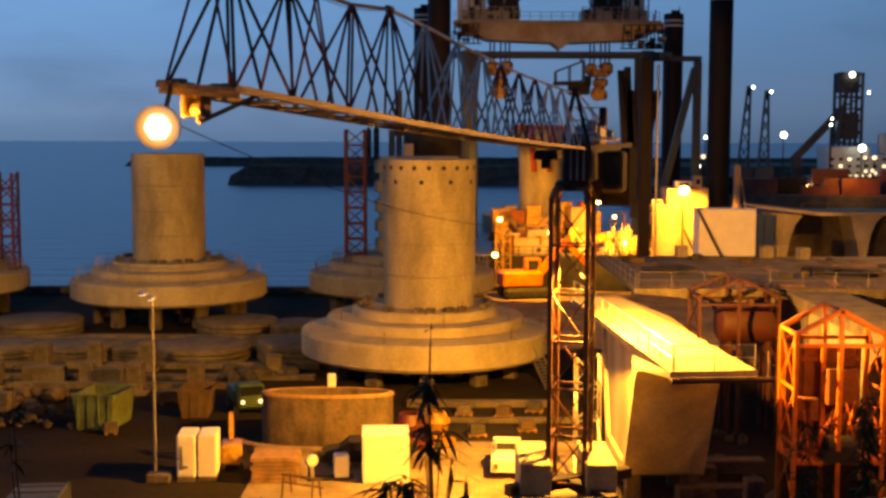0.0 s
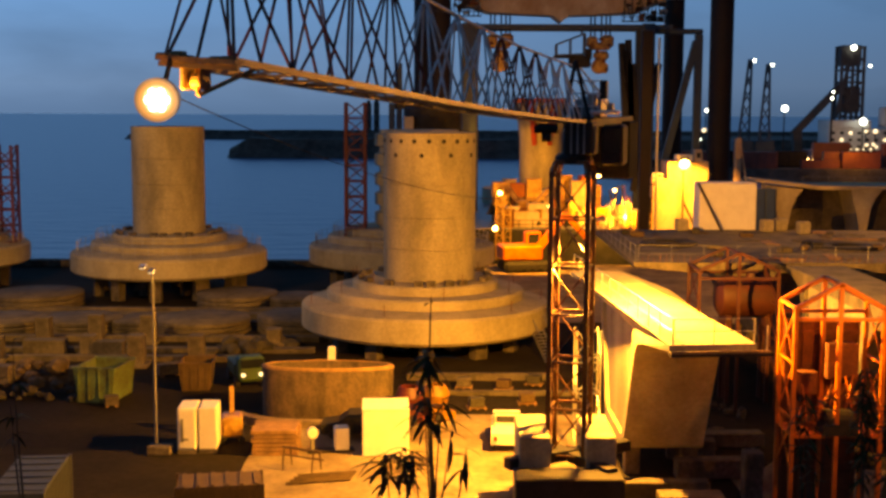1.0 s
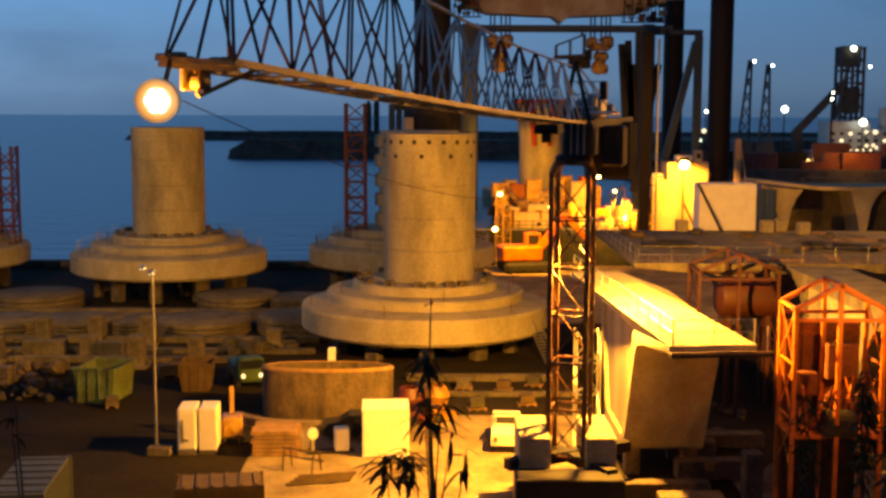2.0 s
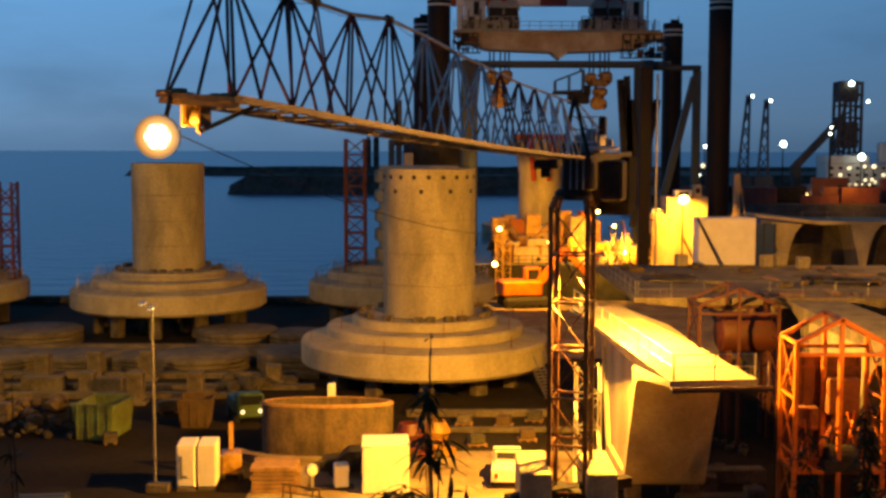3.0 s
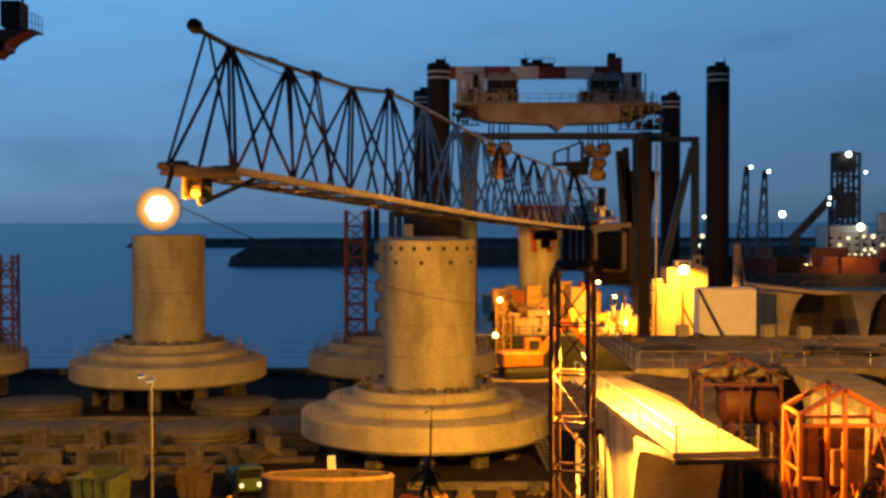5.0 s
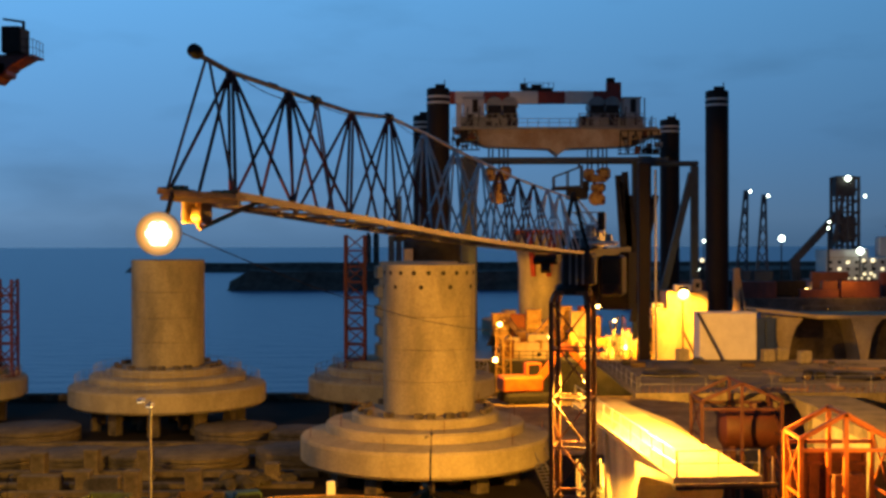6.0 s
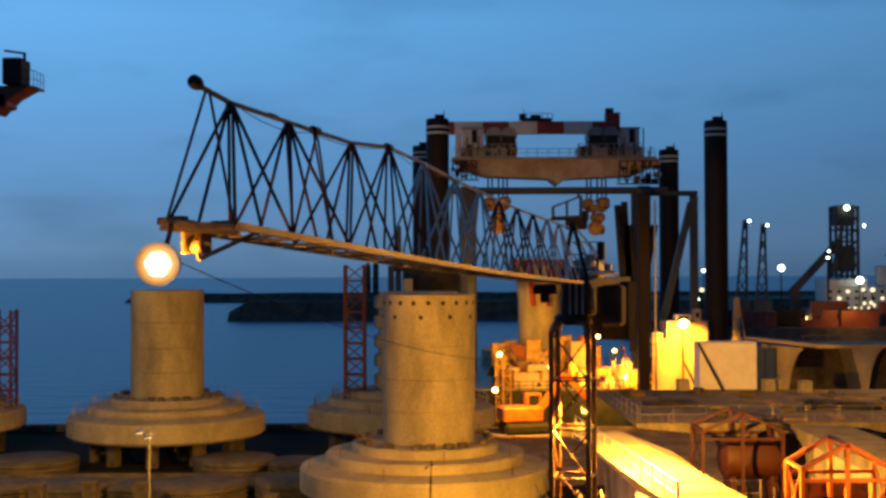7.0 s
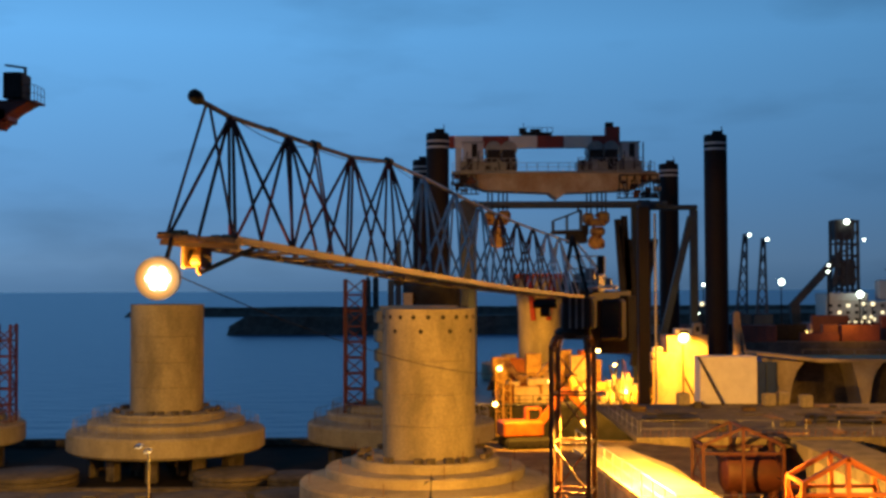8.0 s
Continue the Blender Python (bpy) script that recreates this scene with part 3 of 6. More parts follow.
# rounded cage at the head of the mast
for x in (-0.86, 0.86):
    for y in (-0.86, 0.86):
        part("head_post", bar(bmesh.new(), (x, y, 16.1), (x * 0.8, y * 0.8, 16.6), 0.2), mast_brown, crane)
for y in (-0.7, 0.7):
    part("head_beam", bar(bmesh.new(), (-0.75, y, 16.6), (0.75, y, 16.6), 0.2), mast_brown, crane)
for x in (-0.7, 0.7):
    part("head_beam", bar(bmesh.new(), (x, -0.75, 16.58), (x, 0.75, 16.58), 0.2), mast_brown, crane)
part("slewing_ring", lathe(bmesh.new(), [(0, 16.5), (0.8, 16.5), (0.85, 16.6), (0.85, 16.85), (0.7, 17.0), (0, 17.0)], 32), dark_steel, crane, smooth=True)
part("turntable", B((0.3, 0.2, 17.7), (1.35, 1.8, 1.5), bevel=0.08), dark_steel, crane)
for k in range(3):
    part("turntable_rib", B((0.0 + 0.3 * k, -0.72, 17.7), (0.08, 0.08, 1.4)), grey_metal, crane)
# local -y points along the jib, towards its tip
L = 37.5


def jib_z(s):
    return 18.45 + 1.35 * (s / L) - 0.12 * math.sin(math.pi * s / L)


def jp(s, x, dz):
    """A point of the jib: s metres out from the mast."""
    return (x, -s, jib_z(s) + dz)


for sgn in (-1, 1):
    for a, b in ((1.0, 9.0), (9.0, 17.0), (17.0, 25.0), (25.0, L)):
        bm = bar(bmesh.new(), jp(a, sgn * 0.65, 0), jp(b, sgn * 0.65, 0), 0.12, 0.13)
        part("bottom_chord", bm, chord_steel, crane)


# depth of the jib along its length, tapering to the tip and kinked at the pendant joints
JIB_DEPTH = [(0.0, 2.55), (4.0, 2.55), (12.0, 2.55), (20.8, 2.71), (24.1, 2.80), (27.2, 2.82), (29.9, 2.54), (32.2, 2.46), (33.6, 2.42), (36.3, 2.34), (37.6, 2.42)]


def jh(s):
    for (a, p), (b, q) in zip(JIB_DEPTH, JIB_DEPTH[1:]):
        if s <= b:
            return p + (q - p) * (s - a) / (b - a)
    return JIB_DEPTH[-1][1]


nodes = [36.28, 33.63, 29.92, 27.19, 24.11, 20.84, 17.67, 15.0, 12.05, 9.1, 6.2, 3.4]
JOINT = 32.16
stops = sorted(nodes + [L + 0.1, JOINT, 1.0])
for a, b in zip(stops, stops[1:]):
    part("top_chord", rod(bmesh.new(), jp(a, 0, jh(a)), jp(b, 0, jh(b)), 0.05, 8), chord_pale if a < 27 else chord_steel, crane)
part("chord_end_plate", lathe(bmesh.new(), [(0, -0.16), (0.09, -0.13), (0.125, -0.02), (0.12, 0.1), (0.07, 0.17), (0, 0.18)], 14), dark_steel, crane, smooth=True, at=Matrix.Translation(jp(L + 0.12, 0, jh(L) + 0.03)) @ pose(0, 0, 0, 78, 0, 0))


def lacing(s, foot, x, m, r=0.036):
    part("lacing", rod(bmesh.new(), jp(s, math.copysign(0.04, x), jh(s) - 0.03), jp(min(L, foot), x, 0.02), r, 6), m, crane)


for i, s in enumerate(nodes):
    red = s > 25.5 or 7.0 < s < 16.0
    m = jib_red if red else jib_grey
    part("node_plate", B(jp(s, 0, jh(s) - 0.08), (0.13, 0.24, 0.24), bevel=0.04), m, crane)
    fore = (s + nodes[i - 1]) / 2 if i else L - 0.05
    aft = (s + nodes[i + 1]) / 2 if i + 1 < len(nodes) else s - 1.4
    for x in (-0.65, 0.65):
        for foot in (fore, s + 0.06, aft):
            lacing(s, foot, x, m)
# end struts and the short legs of the pendant joint
for x in (-0.65, 0.65):
    lacing(37.2, L, x, jib_red, 0.026)
lacing(JOINT, 34.9, 0.65, jib_red, 0.03)
lacing(JOINT, 32.8, 0.65, jib_red, 0.026)
lacing(JOINT, 29.4, -0.65, jib_red, 0.026)
for k in range(24):
    s = 0.8 + 1.45 * k
    part("cross_brace", bar(bmesh.new(), jp(s, -0.65, 0), jp(s + 1.4, 0.65 if k % 2 else -0.0, 0), 0.06), chord_steel, crane)
    part("cross_brace", bar(bmesh.new(), jp(s, -0.65, 0), jp(s, 0.65, 0), 0.06), chord_steel, crane)
# thin slack wires under the top chord
for a, b in ((L - 1.2, L - 5.4), (L - 4.2, L - 10.2), (L - 10.2, L - 16.2), (L - 16.2, L - 22.0)):
    part("slack_wire", wire(bmesh.new(), jp(a, 0.05, jh(a)), jp(b, 0.05, jh(b)), 0.2, 0.009, 10), rubber, crane)
# pendant splices on the top chord
for s in (JOINT, 27.19, L - 3.1):
    part("pendant_joint", rod(bmesh.new(), jp(s - 0.17, 0, jh(s - 0.17) + 0.02), jp(s + 0.17, 0, jh(s + 0.17) + 0.02), 0.09 if s < L - 4 else 0.05, 10), dark_steel, crane)
# tip: sheave block, small walkway and the flood light
# the end beam leans up a little towards the sea
for dz, w, m in ((-0.03, 0.3, tip_brown), (-0.13, 0.1, chord_steel)):
    part("end_beam", bar(bmesh.new(), jp(L + 0.02, -0.72, dz + 0.1), jp(L + 0.02, 0.76, dz), w, 0.09), m, crane)
part("tip_platform", B(jp(L - 0.75, 0.0, -0.01), (1.3, 1.2, 0.04)), tip_brown, crane)
for ds, x, sx, h in ((-0.05, -0.62, 0.2, 0.13), (0.0, -0.36, 0.2, 0.2), (0.05, -0.2, 0.12, 0.1), (0.0, 0.35, 0.18, 0.1), (0.05, 0.55, 0.22, 0.13), (0.1, 0.1, 0.3, 0.06)):
    part("tip_fitting", B(jp(L - ds, x, 0.04 - 0.05 * x + h * 0.3), (sx, 0.25, h * 0.6), bevel=0.02), tip_brown, crane)
part("tip_sheave", rod(bmesh.new(), jp(L - 0.25, -0.22, -0.3), jp(L - 0.25, -0.06, -0.3), 0.16, 16), crane_yellow, crane)
part("sheave_housing", B(jp(L - 0.2, -0.3, -0.22), (0.1, 0.45, 0.5), bevel=0.03), crane_yellow, crane)
part("sheave_housing", B(jp(L - 0.2, 0.02, -0.24), (0.06, 0.4, 0.46), bevel=0.03), mast_brown, crane)
part("tip_hanger", bar(bmesh.new(), jp(L - 0.15, -0.08, -0.56), jp(L - 1.2, 0.6, 0), 0.07), crane_yellow, crane)
part("tip_hanger", bar(bmesh.new(), jp(L - 0.15, -0.08, -0.56), jp(L - 0.2, -0.15, 0), 0.07), crane_yellow, crane)
# counter-jib and ballast
for sgn in (-1, 1):
    part("counter_jib_beam", bar(bmesh.new(), (sgn * 0.7, 0, 18.4), (sgn * 0.7, 15.5, 18.5), 0.2, 0.35), dark_steel, crane)
part("counter_jib_deck", B((0, 8.2, 18.62), (1.5, 13.5, 0.06)), dark_steel, crane)
for k in range(4):
    part("counterweight", B((0, 11.2 + 0.9 * k, 16.8), (2.5, 0.8, 3.2), bevel=0.06), black_iron, crane)
part("winch_drum", rod(bmesh.new(), (-0.6, 6.0, 19.2), (0.6, 6.0, 19.2), 0.5, 20), grey_metal, crane)
part("winch_house", B((0.1, 4.2, 19.1), (1.3, 1.8, 0.9), bevel=0.06), grey_metal, crane)
part("canopy", B((0.95, 3.2, 18.9), (1.4, 1.2, 0.22), bevel=0.09), white_paint, crane, "pale rounded canopy")
for x in (-0.55, 0.0, 0.55):
    part("platform_post", rod(bmesh.new(), (x, 2.0, 18.5), (x, 2.0, 20.4), 0.035, 6), galvanised, crane)
    part("platform_strut", rod(bmesh.new(), (x - 0.3, 2.4, 20.4), (x + 0.75, 3.4, 18.9), 0.04, 6), jib_grey, crane)
for z in (19.2, 19.8, 20.4):
    part("platform_rail", bar(bmesh.new(), (-0.6, 2.0, z), (0.9, 2.0, z), 0.06), jib_grey, crane)
for k, (x, z, w, h) in enumerate(((-0.3, 18.9, 0.5, 0.5), (0.4, 19.5, 0.45, 0.6), (0.9, 20.0, 0.35, 0.9), (1.2, 19.1, 0.3, 0.5))):
    part("machinery", B((x, 2.5 + 0.3 * k, z), (w, 0.6, h), bevel=0.06), (dark_steel, grey_metal)[k % 2], crane)
# operator's cab
cab = part("cab", B((1.85, 0.4, 17.4), (1.0, 1.7, 1.9), bevel=0.12), leg_steel, crane, "dark glazed operator's cab")
part("cab_window", B((1.85, -0.47, 17.6), (0.8, 0.04, 1.1)), glass_dark, cab)
part("trolley", box(rod(bmesh.new(), (-0.5, -6.6, 18.2), (0.5, -6.6, 18.2), 0.16, 12), (0, -6.0, 18.3), (0.9, 1.2, 0.3)), dark_steel, crane)
part("trolley_hook", rod(bmesh.new(), (-0.2, -6.5, 17.9), (0.2, -6.5, 17.9), 0.22, 12), dark_steel, crane)
# apex frame
for sgn in (-1, 1):
    part("apex_leg", bar(bmesh.new(), (sgn * 0.7, 0.6, 18.2), (0, 0.2, 21.3), 0.14), dark_steel, crane)
    part("apex_tie", bar(bmesh.new(), (sgn * 0.6, 11.0, 18.7), (0, 0.2, 21.2), 0.06), dark_steel, crane)


def flood_light(at, target, bulb, size=0.5, label="sodium flood light with a glowing face", name="flood_light", h=0.5):
    t = thing(name, at, 0, label, "flood light", "flood lights")
    d = (Vector(target) - Vector(at)).normalized()
    m = d.to_track_quat("Z", "Y").to_matrix().to_4x4()
    part("housing", lathe(bmesh.new(), [(0, -0.55 * size), (0.3 * size, -0.5 * size), (0.52 * size, 0), (0.5 * size, 0), (0.28 * size, -0.4 * size)], 20), grey_metal, t, at=m, smooth=True)
    part("reflector", lathe(bmesh.new(), [(0.5 * size, 0.0), (0.36 * size, -0.12 * size), (0.2 * size, -0.2 * size), (0, -0.2 * size)], 20), bulb_reflector, t, at=m, smooth=True)
    part("lamp_glass", lathe(bmesh.new(), [(0, 0.06 * size), (0.2 * size, 0.03 * size), (0.34 * size, -0.1 * size), (0, -0.15 * size)], 20), bulb, t, at=m, smooth=True)
    if h:
        part("bracket", bar(bmesh.new(), (0, 0, 0.15 * size), (0, 0, h), 0.06), dark_steel, t)
    return t


# Seven lamps and a wide emissive reflector fill out one lamp's glare.
bank = thing("flood_light", (-4.79, 20.5, 19.14), 0, "bank of glowing flood lights hanging under the jib tip", "flood light", "flood lights")
facing = (Vector((-4.4, 12.0, 18.5)) - Vector((-4.79, 20.5, 19.14))).to_track_quat("Z", "Y").to_matrix().to_4x4()
part("bracket", bar(bmesh.new(), (0.06, 0.25, 0.2), (0.16, 0.4, 0.7), 0.06), dark_steel, bank)
part("back_plate", rod(bmesh.new(), (0, 0, -0.16), (0, 0, -0.12), 0.37, 32), grey_metal, bank, at=facing)
part("main_reflector", lathe(bmesh.new(), [(0.37, 0.02), (0.35, 0.0), (0.26, -0.05), (0, -0.09)], 40), bulb_glare, bank, "warm reflector with emission standing for lamp glare", smooth=True, at=facing)
for k in range(7):
    a = 2 * math.pi * k / 6
    spot = facing @ Matrix.Translation((0, 0, 0) if k == 6 else (0.135 * math.cos(a), 0.135 * math.sin(a), 0))
    dish = part("reflector", lathe(bmesh.new(), [(0.075, -0.02), (0.06, -0.04), (0.04, -0.06), (0, -0.06)], 20), bulb_glare, bank, at=spot, smooth=True)
    part("lamp_glass", lathe(bmesh.new(), [(0, 0.03), (0.05, 0.015), (0.07, -0.03), (0, -0.05)], 16), bulb_white, dish, smooth=True)
flood_light((7.9, 60.2, 13.6), (9.0, 66.0, 0.0), bulb_yellow, 0.4, "sodium flood light on an arm of the crane mast", h=0)
part("lamp_arm", bar(bmesh.new(), (0.86, 0.86, 13.8), (0.86, 3.57, 13.8), 0.08), mast_brown, crane)
flood_light((7.15, 55.9, 16.0), (7.6, 40.0, 9.0), bulb_yellow, 0.22, "small sodium lamp on the crane mast", h=0.45)

bm = wire(bmesh.new(), (-4.7, 21.6, 19.2), (5.4, 56.2, 15.2), 0.9, 0.011, 24)
solid("power_cable", bm, rubber, "thin black cable sagging from the jib tip", "cable")
lp = thing("lamp_pole", (0.5, 44.4, -0.1), 0, "short steel lamp pole at the foot of the hillside", "lamp pole")
part("pole", rod(bmesh.new(), (0, 0, 0), (0, 0, 3.7), 0.08, 10), galvanised, lp)
part("lamp_head", B((0, 0.15, 3.8), (0.5, 0.3, 0.35), bevel=0.04), grey_metal, lp)
# ballast blocks under the crane base
for x, y, sx in ((4.33, 57.15, 1.45), (7.4, 57.15, 1.4)):
    t = thing("ballast_block", (x, y, 0), 0, "large grey concrete ballast block under the crane", "ballast block", "crane ballast")
    part("upper_block", B((0, 0, 3.1), (sx, 4.3, 1.7), bevel=0.05), concrete, t)
    part("lower_block", B((0, 0, 1.12), (sx, 4.4, 2.24), bevel=0.05), concrete_wet, t)
# Near-black colour stands in for the missing lamplight on this low block.
t = thing("ballast_block", (5.75, 53.8, 0), 0, "low block in front of the ballast blocks, coloured dark for shade", "counterweight", "crane ballast")
part("upper_block", B((0, 0, 1.6), (4.9, 1.9, 2.0), bevel=0.05), dark_steel, t)
part("lower_block", B((0, 0, 0.3), (5.3, 2.3, 0.6), bevel=0.03), dark_steel, t)

# ---- jack-up barge with legs and gantry ----
barge = thing("jack_up_barge", (18.8, 186, 0), 0, "large jack-up barge with dark deck beside the quay", "barge")
part("hull", B((0, 0, 0.5), (54, 62, 6.6), bevel=0.3), dark_steel, barge)
part("deck_plate", B((0, 0, 3.85), (53, 61, 0.1)), grey_metal, barge)


def leg(x, y, r, top):
    x, y = x - 18.8, y - 186
    tube = part("leg", lathe(bmesh.new(), [(0, 3.9), (r, 3.9), (r, top - 0.15), (r - 0.15, top), (0, top)], 40), leg_steel, barge, "tall black steel leg", smooth=True, at=pose(x, y, 0))
    for dz in (1.35, 2.15):
        part("band", lathe(bmesh.new(), [(r - 0.05, top - dz), (r + 0.03, top - dz), (r + 0.03, top - dz + 0.28), (r - 0.05, top - dz + 0.28)], 40), white_paint, tube, "white painted band")
    part("top_fitting", box(B((0.3, 0, top + 0.3), (1.4, 0.8, 0.6), bevel=0.05), (0.9, 0.0, top + 0.75), (0.12, 0.12, 0.9)), dark_steel, tube)
    for k in range(10):
        z = 6 + k * (top - 8) / 10
        part("weld_band", lathe(bmesh.new(), [(r, z), (r + 0.02, z), (r + 0.02, z + 0.12), (r, z + 0.12)], 40), leg_steel, tube)


leg(-0.55, 168, 1.58, 40.1)
leg(37.9, 168, 1.58, 39.7)
leg(-3.4, 205, 1.5, 40.2)
leg(38.3, 205, 1.65, 39.4)

gantry = thing("gantry_crane", (0, 186, 3.9), 0, "cream gantry crane with winch houses and striped top beam", "gantry crane")
prof = [(2.6, 32.6), (3.0, 32.2), (6.5, 31.0), (16.2, 30.6), (17.5, 29.6), (18.8, 30.6), (29.0, 31.0), (31.6, 32.2), (33.0, 32.6), (33.0, 33.6), (2.6, 33.6)]
bm = bmesh.new()
fr = [bm.verts.new((x, -2.2, z - 1.5)) for x, z in prof]
bk = [bm.verts.new((x, 2.2, z - 1.5)) for x, z in prof]
bm.faces.new(fr)
bm.faces.new(bk)
for k in range(len(prof)):
    j = (k + 1) % len(prof)
    bm.faces.new((fr[k], fr[j], bk[j], bk[k]))
part("girder", bm, cream_paint, gantry)
part("girder_flange", B((17.0, 0, 32.2), (31.0, 5.2, 0.34)), grey_metal, gantry)
part("girder_flange", B((17.0, -2.3, 31.75), (30.0, 0.3, 0.28)), cream_paint, gantry)
for k in range(14):
    part("stiffener", B((6.4 + 1.65 * k, -2.22, 30.5), (0.12, 0.1, 2.0)), cream_paint, gantry)
rail(gantry, (1.6, -2.5, 32.4), (32.2, -2.5, 32.4), 1.2, 1.6, grey_metal, 0.05)


def truss_panel(parent, x0, x1, z0, z1, y, n, m, w=0.14):
    """A light lattice of posts and crossed bars."""
    for z in (z0, z1):
        part("lattice_rail", bar(bmesh.new(), (x0, y, z), (x1, y, z), w), m, parent)
    for k in range(n + 1):
        x = x0 + (x1 - x0) * k / n
        part("lattice_post", bar(bmesh.new(), (x, y, z0), (x, y, z1), w), m, parent)
        if k < n:
            xn = x0 + (x1 - x0) * (k + 1) / n
            part("lattice_bar", bar(bmesh.new(), (x, y, z0 if k % 2 else z1), (xn, y, z1 if k % 2 else z0), w * 0.8), m, parent)


rg = random.Random(52)
# winch groups: cabin at the outer end, two domed drums, clutter below
for cx, cw, drums, lo, hi in ((4.8, 3.2, (7.9, 10.2), 2.8, 11.4), (28.7, 2.7, (23.4, 25.7), 20.6, 30.4)):
    part("winch_bed", B(((lo + hi) / 2, 0, 33.2), (hi - lo, 4.2, 1.6), bevel=0.1), grey_metal, gantry)
    for dx in drums:
        part("winch_drum", rod(bmesh.new(), (dx, -2.1, 35.7), (dx, 2.1, 35.7), 1.28, 24), grey_metal, gantry)
        part("drum_guard", B((dx, -2.2, 35.0), (2.0, 0.2, 1.3), bevel=0.08), dark_steel, gantry)
        part("drum_stand", B((dx, -1.2, 34.3), (2.2, 2.0, 1.0), bevel=0.08), dark_steel, gantry)
    cabn = part("cabin", B((cx, 0, 35.0), (cw, 3.4, 3.6), bevel=0.1), ship_white, gantry, "off-white winch cabin")
    part("cabin_door", B((cx + 0.2, -1.74, 35.6), (0.85, 0.06, 2.0)), dark_steel, cabn)
    part("cabin_roof", B((cx, 0, 36.86), (cw + 0.3, 3.7, 0.12)), grey_metal, cabn)
    truss_panel(gantry, lo, hi, 32.5, 34.3, -2.7, 9, grey_metal, 0.1)
    for k in range(16):
        x, h = rg.uniform(lo + 0.3, hi - 0.3), rg.uniform(0.5, 1.9)
        part("machinery", B((x, -2.3 + rg.uniform(-0.1, 0.3), 32.45 + h / 2), (rg.uniform(0.3, 1.1), 0.5, h), bevel=0.06), (dark_steel, grey_metal, dark_steel, leg_steel)[k % 4], gantry)
    for k in range(5):
        x = lo + (hi - lo) * (k + 0.5) / 5
        part("pipe", rod(bmesh.new(), (x, -2.5, 32.5), (x + rg.uniform(-0.6, 0.6), -2.5, 34.2 + rg.uniform(0, 1.4)), 0.09, 6), dark_steel, gantry)
# bogies and service gear at both ends of the girder
for lo, hi, z0, z1 in ((1.6, 5.2, 28.9, 31.8), (26.8, 32.6, 28.2, 31.7)):
    truss_panel(gantry, lo, hi, z0, z1, -2.75, 5, dark_steel, 0.16)
    for k in range(18):
        x, z = rg.uniform(lo, hi), rg.uniform(z0 + 0.2, z1 - 0.2)
        part("service_gear", B((x, -2.5 + rg.uniform(-0.2, 0.2), z), (rg.uniform(0.4, 1.3), 0.5, rg.uniform(0.3, 1.0)), bevel=0.07), (dark_steel, grey_metal, leg_steel, rust)[k % 4], gantry)
    part("walkway", B(((lo + hi) / 2, -2.9, z0), (hi - lo + 0.8, 0.9, 0.14)), dark_steel, gantry)
    rail(gantry, (lo - 0.4, -3.3, z0 + 0.07), (hi + 0.4, -3.3, z0 + 0.07), 1.1, 1.2, dark_steel, 0.05)
# striped beam
edges = [-0.8, 2.0, 6.3, 10.3, 14.6, 18.7, 23.0, 25.4]
for k, (a, b) in enumerate(zip(edges, edges[1:])):
    part("striped_box", B(((a + b) / 2, 0, 37.05), (b - a - 0.02, 1.5, 1.85), bevel=0.05), white_paint if k % 2 else red_paint, gantry)
part("beam_head", B((26.15, 0, 37.8), (2.2, 1.6, 3.0), bevel=0.1), red_paint, gantry)
part("beam_head", B((25.7, 0, 39.6), (1.2, 1.2, 0.8), bevel=0.06), dark_steel, gantry)
part("beam_post", B((2.6, 0, 34.0), (1.0, 1.2, 4.2)), ship_white, gantry)
part("beam_post", B((26.2, 0, 34.0), (1.0, 1.2, 4.6)), grey_metal, gantry)
bm = B((14.6, 0, 38.25), (4.6, 1.2, 0.5), bevel=0.08)
box(bm, (12.4, 0, 38.7), (1.0, 0.8, 1.0))
box(bm, (14.4, 0, 38.7), (1.6, 0.8, 0.7), bevel=0.1)
bar(bm, (11.9, 0, 38.6), (17.0, 0, 38.5), 0.1)
for x in (13.0, 15.4, 16.2, 17.0):
    rod(bm, (x, -0.4, 38.4), (x, -0.4, 39.3), 0.05, 6)
bar(bm, (13.0, -0.4, 39.3), (17.0, -0.4, 39.2), 0.06)
rod(bm, (12.6, 0, 38.8), (12.6, 0, 40.0), 0.06, 6)
part("hoist_unit", bm, dark_steel, gantry)
for a, b in ((30.9, 2.2), (32.0, -0.6), (31.7, -1.2)):
    part("aerial", rod(bmesh.new(), (a, 0, 32), (a, 0, 34.8 + b), 0.11, 6), dark_steel, gantry)
# steel portal under the girder
for x, w in ((30.4, 1.9), (4.0, 2.4)):
    for y in (-3.0, 3.0):
        part("portal_column", B((x, y, 13.9), (w, 1.2, 28.0), bevel=0.06), blue_steel, gantry)
for y in (-3.2, 3.2):
    part("portal_beam", B((15.4, y, 27.4), (37.0, 0.6, 0.65)), blue_steel, gantry)
part("end_column", B((38.1, -2.0, 13.2), (1.2, 0.9, 26.4), bevel=0.1), blue_steel, gantry)
part("end_column", B((-6.6, -2.0, 11.0), (0.9, 0.9, 22.0)), blue_steel, gantry)
part("end_brace", bar(bmesh.new(), (37.7, -2.0, 25.4), (33.0, -2.0, 6.0), 1.0), blue_steel, gantry)
part("end_beam", B((34.9, -2.0, 26.8), (7.6, 0.9, 0.8), bevel=0.2), blue_steel, gantry)
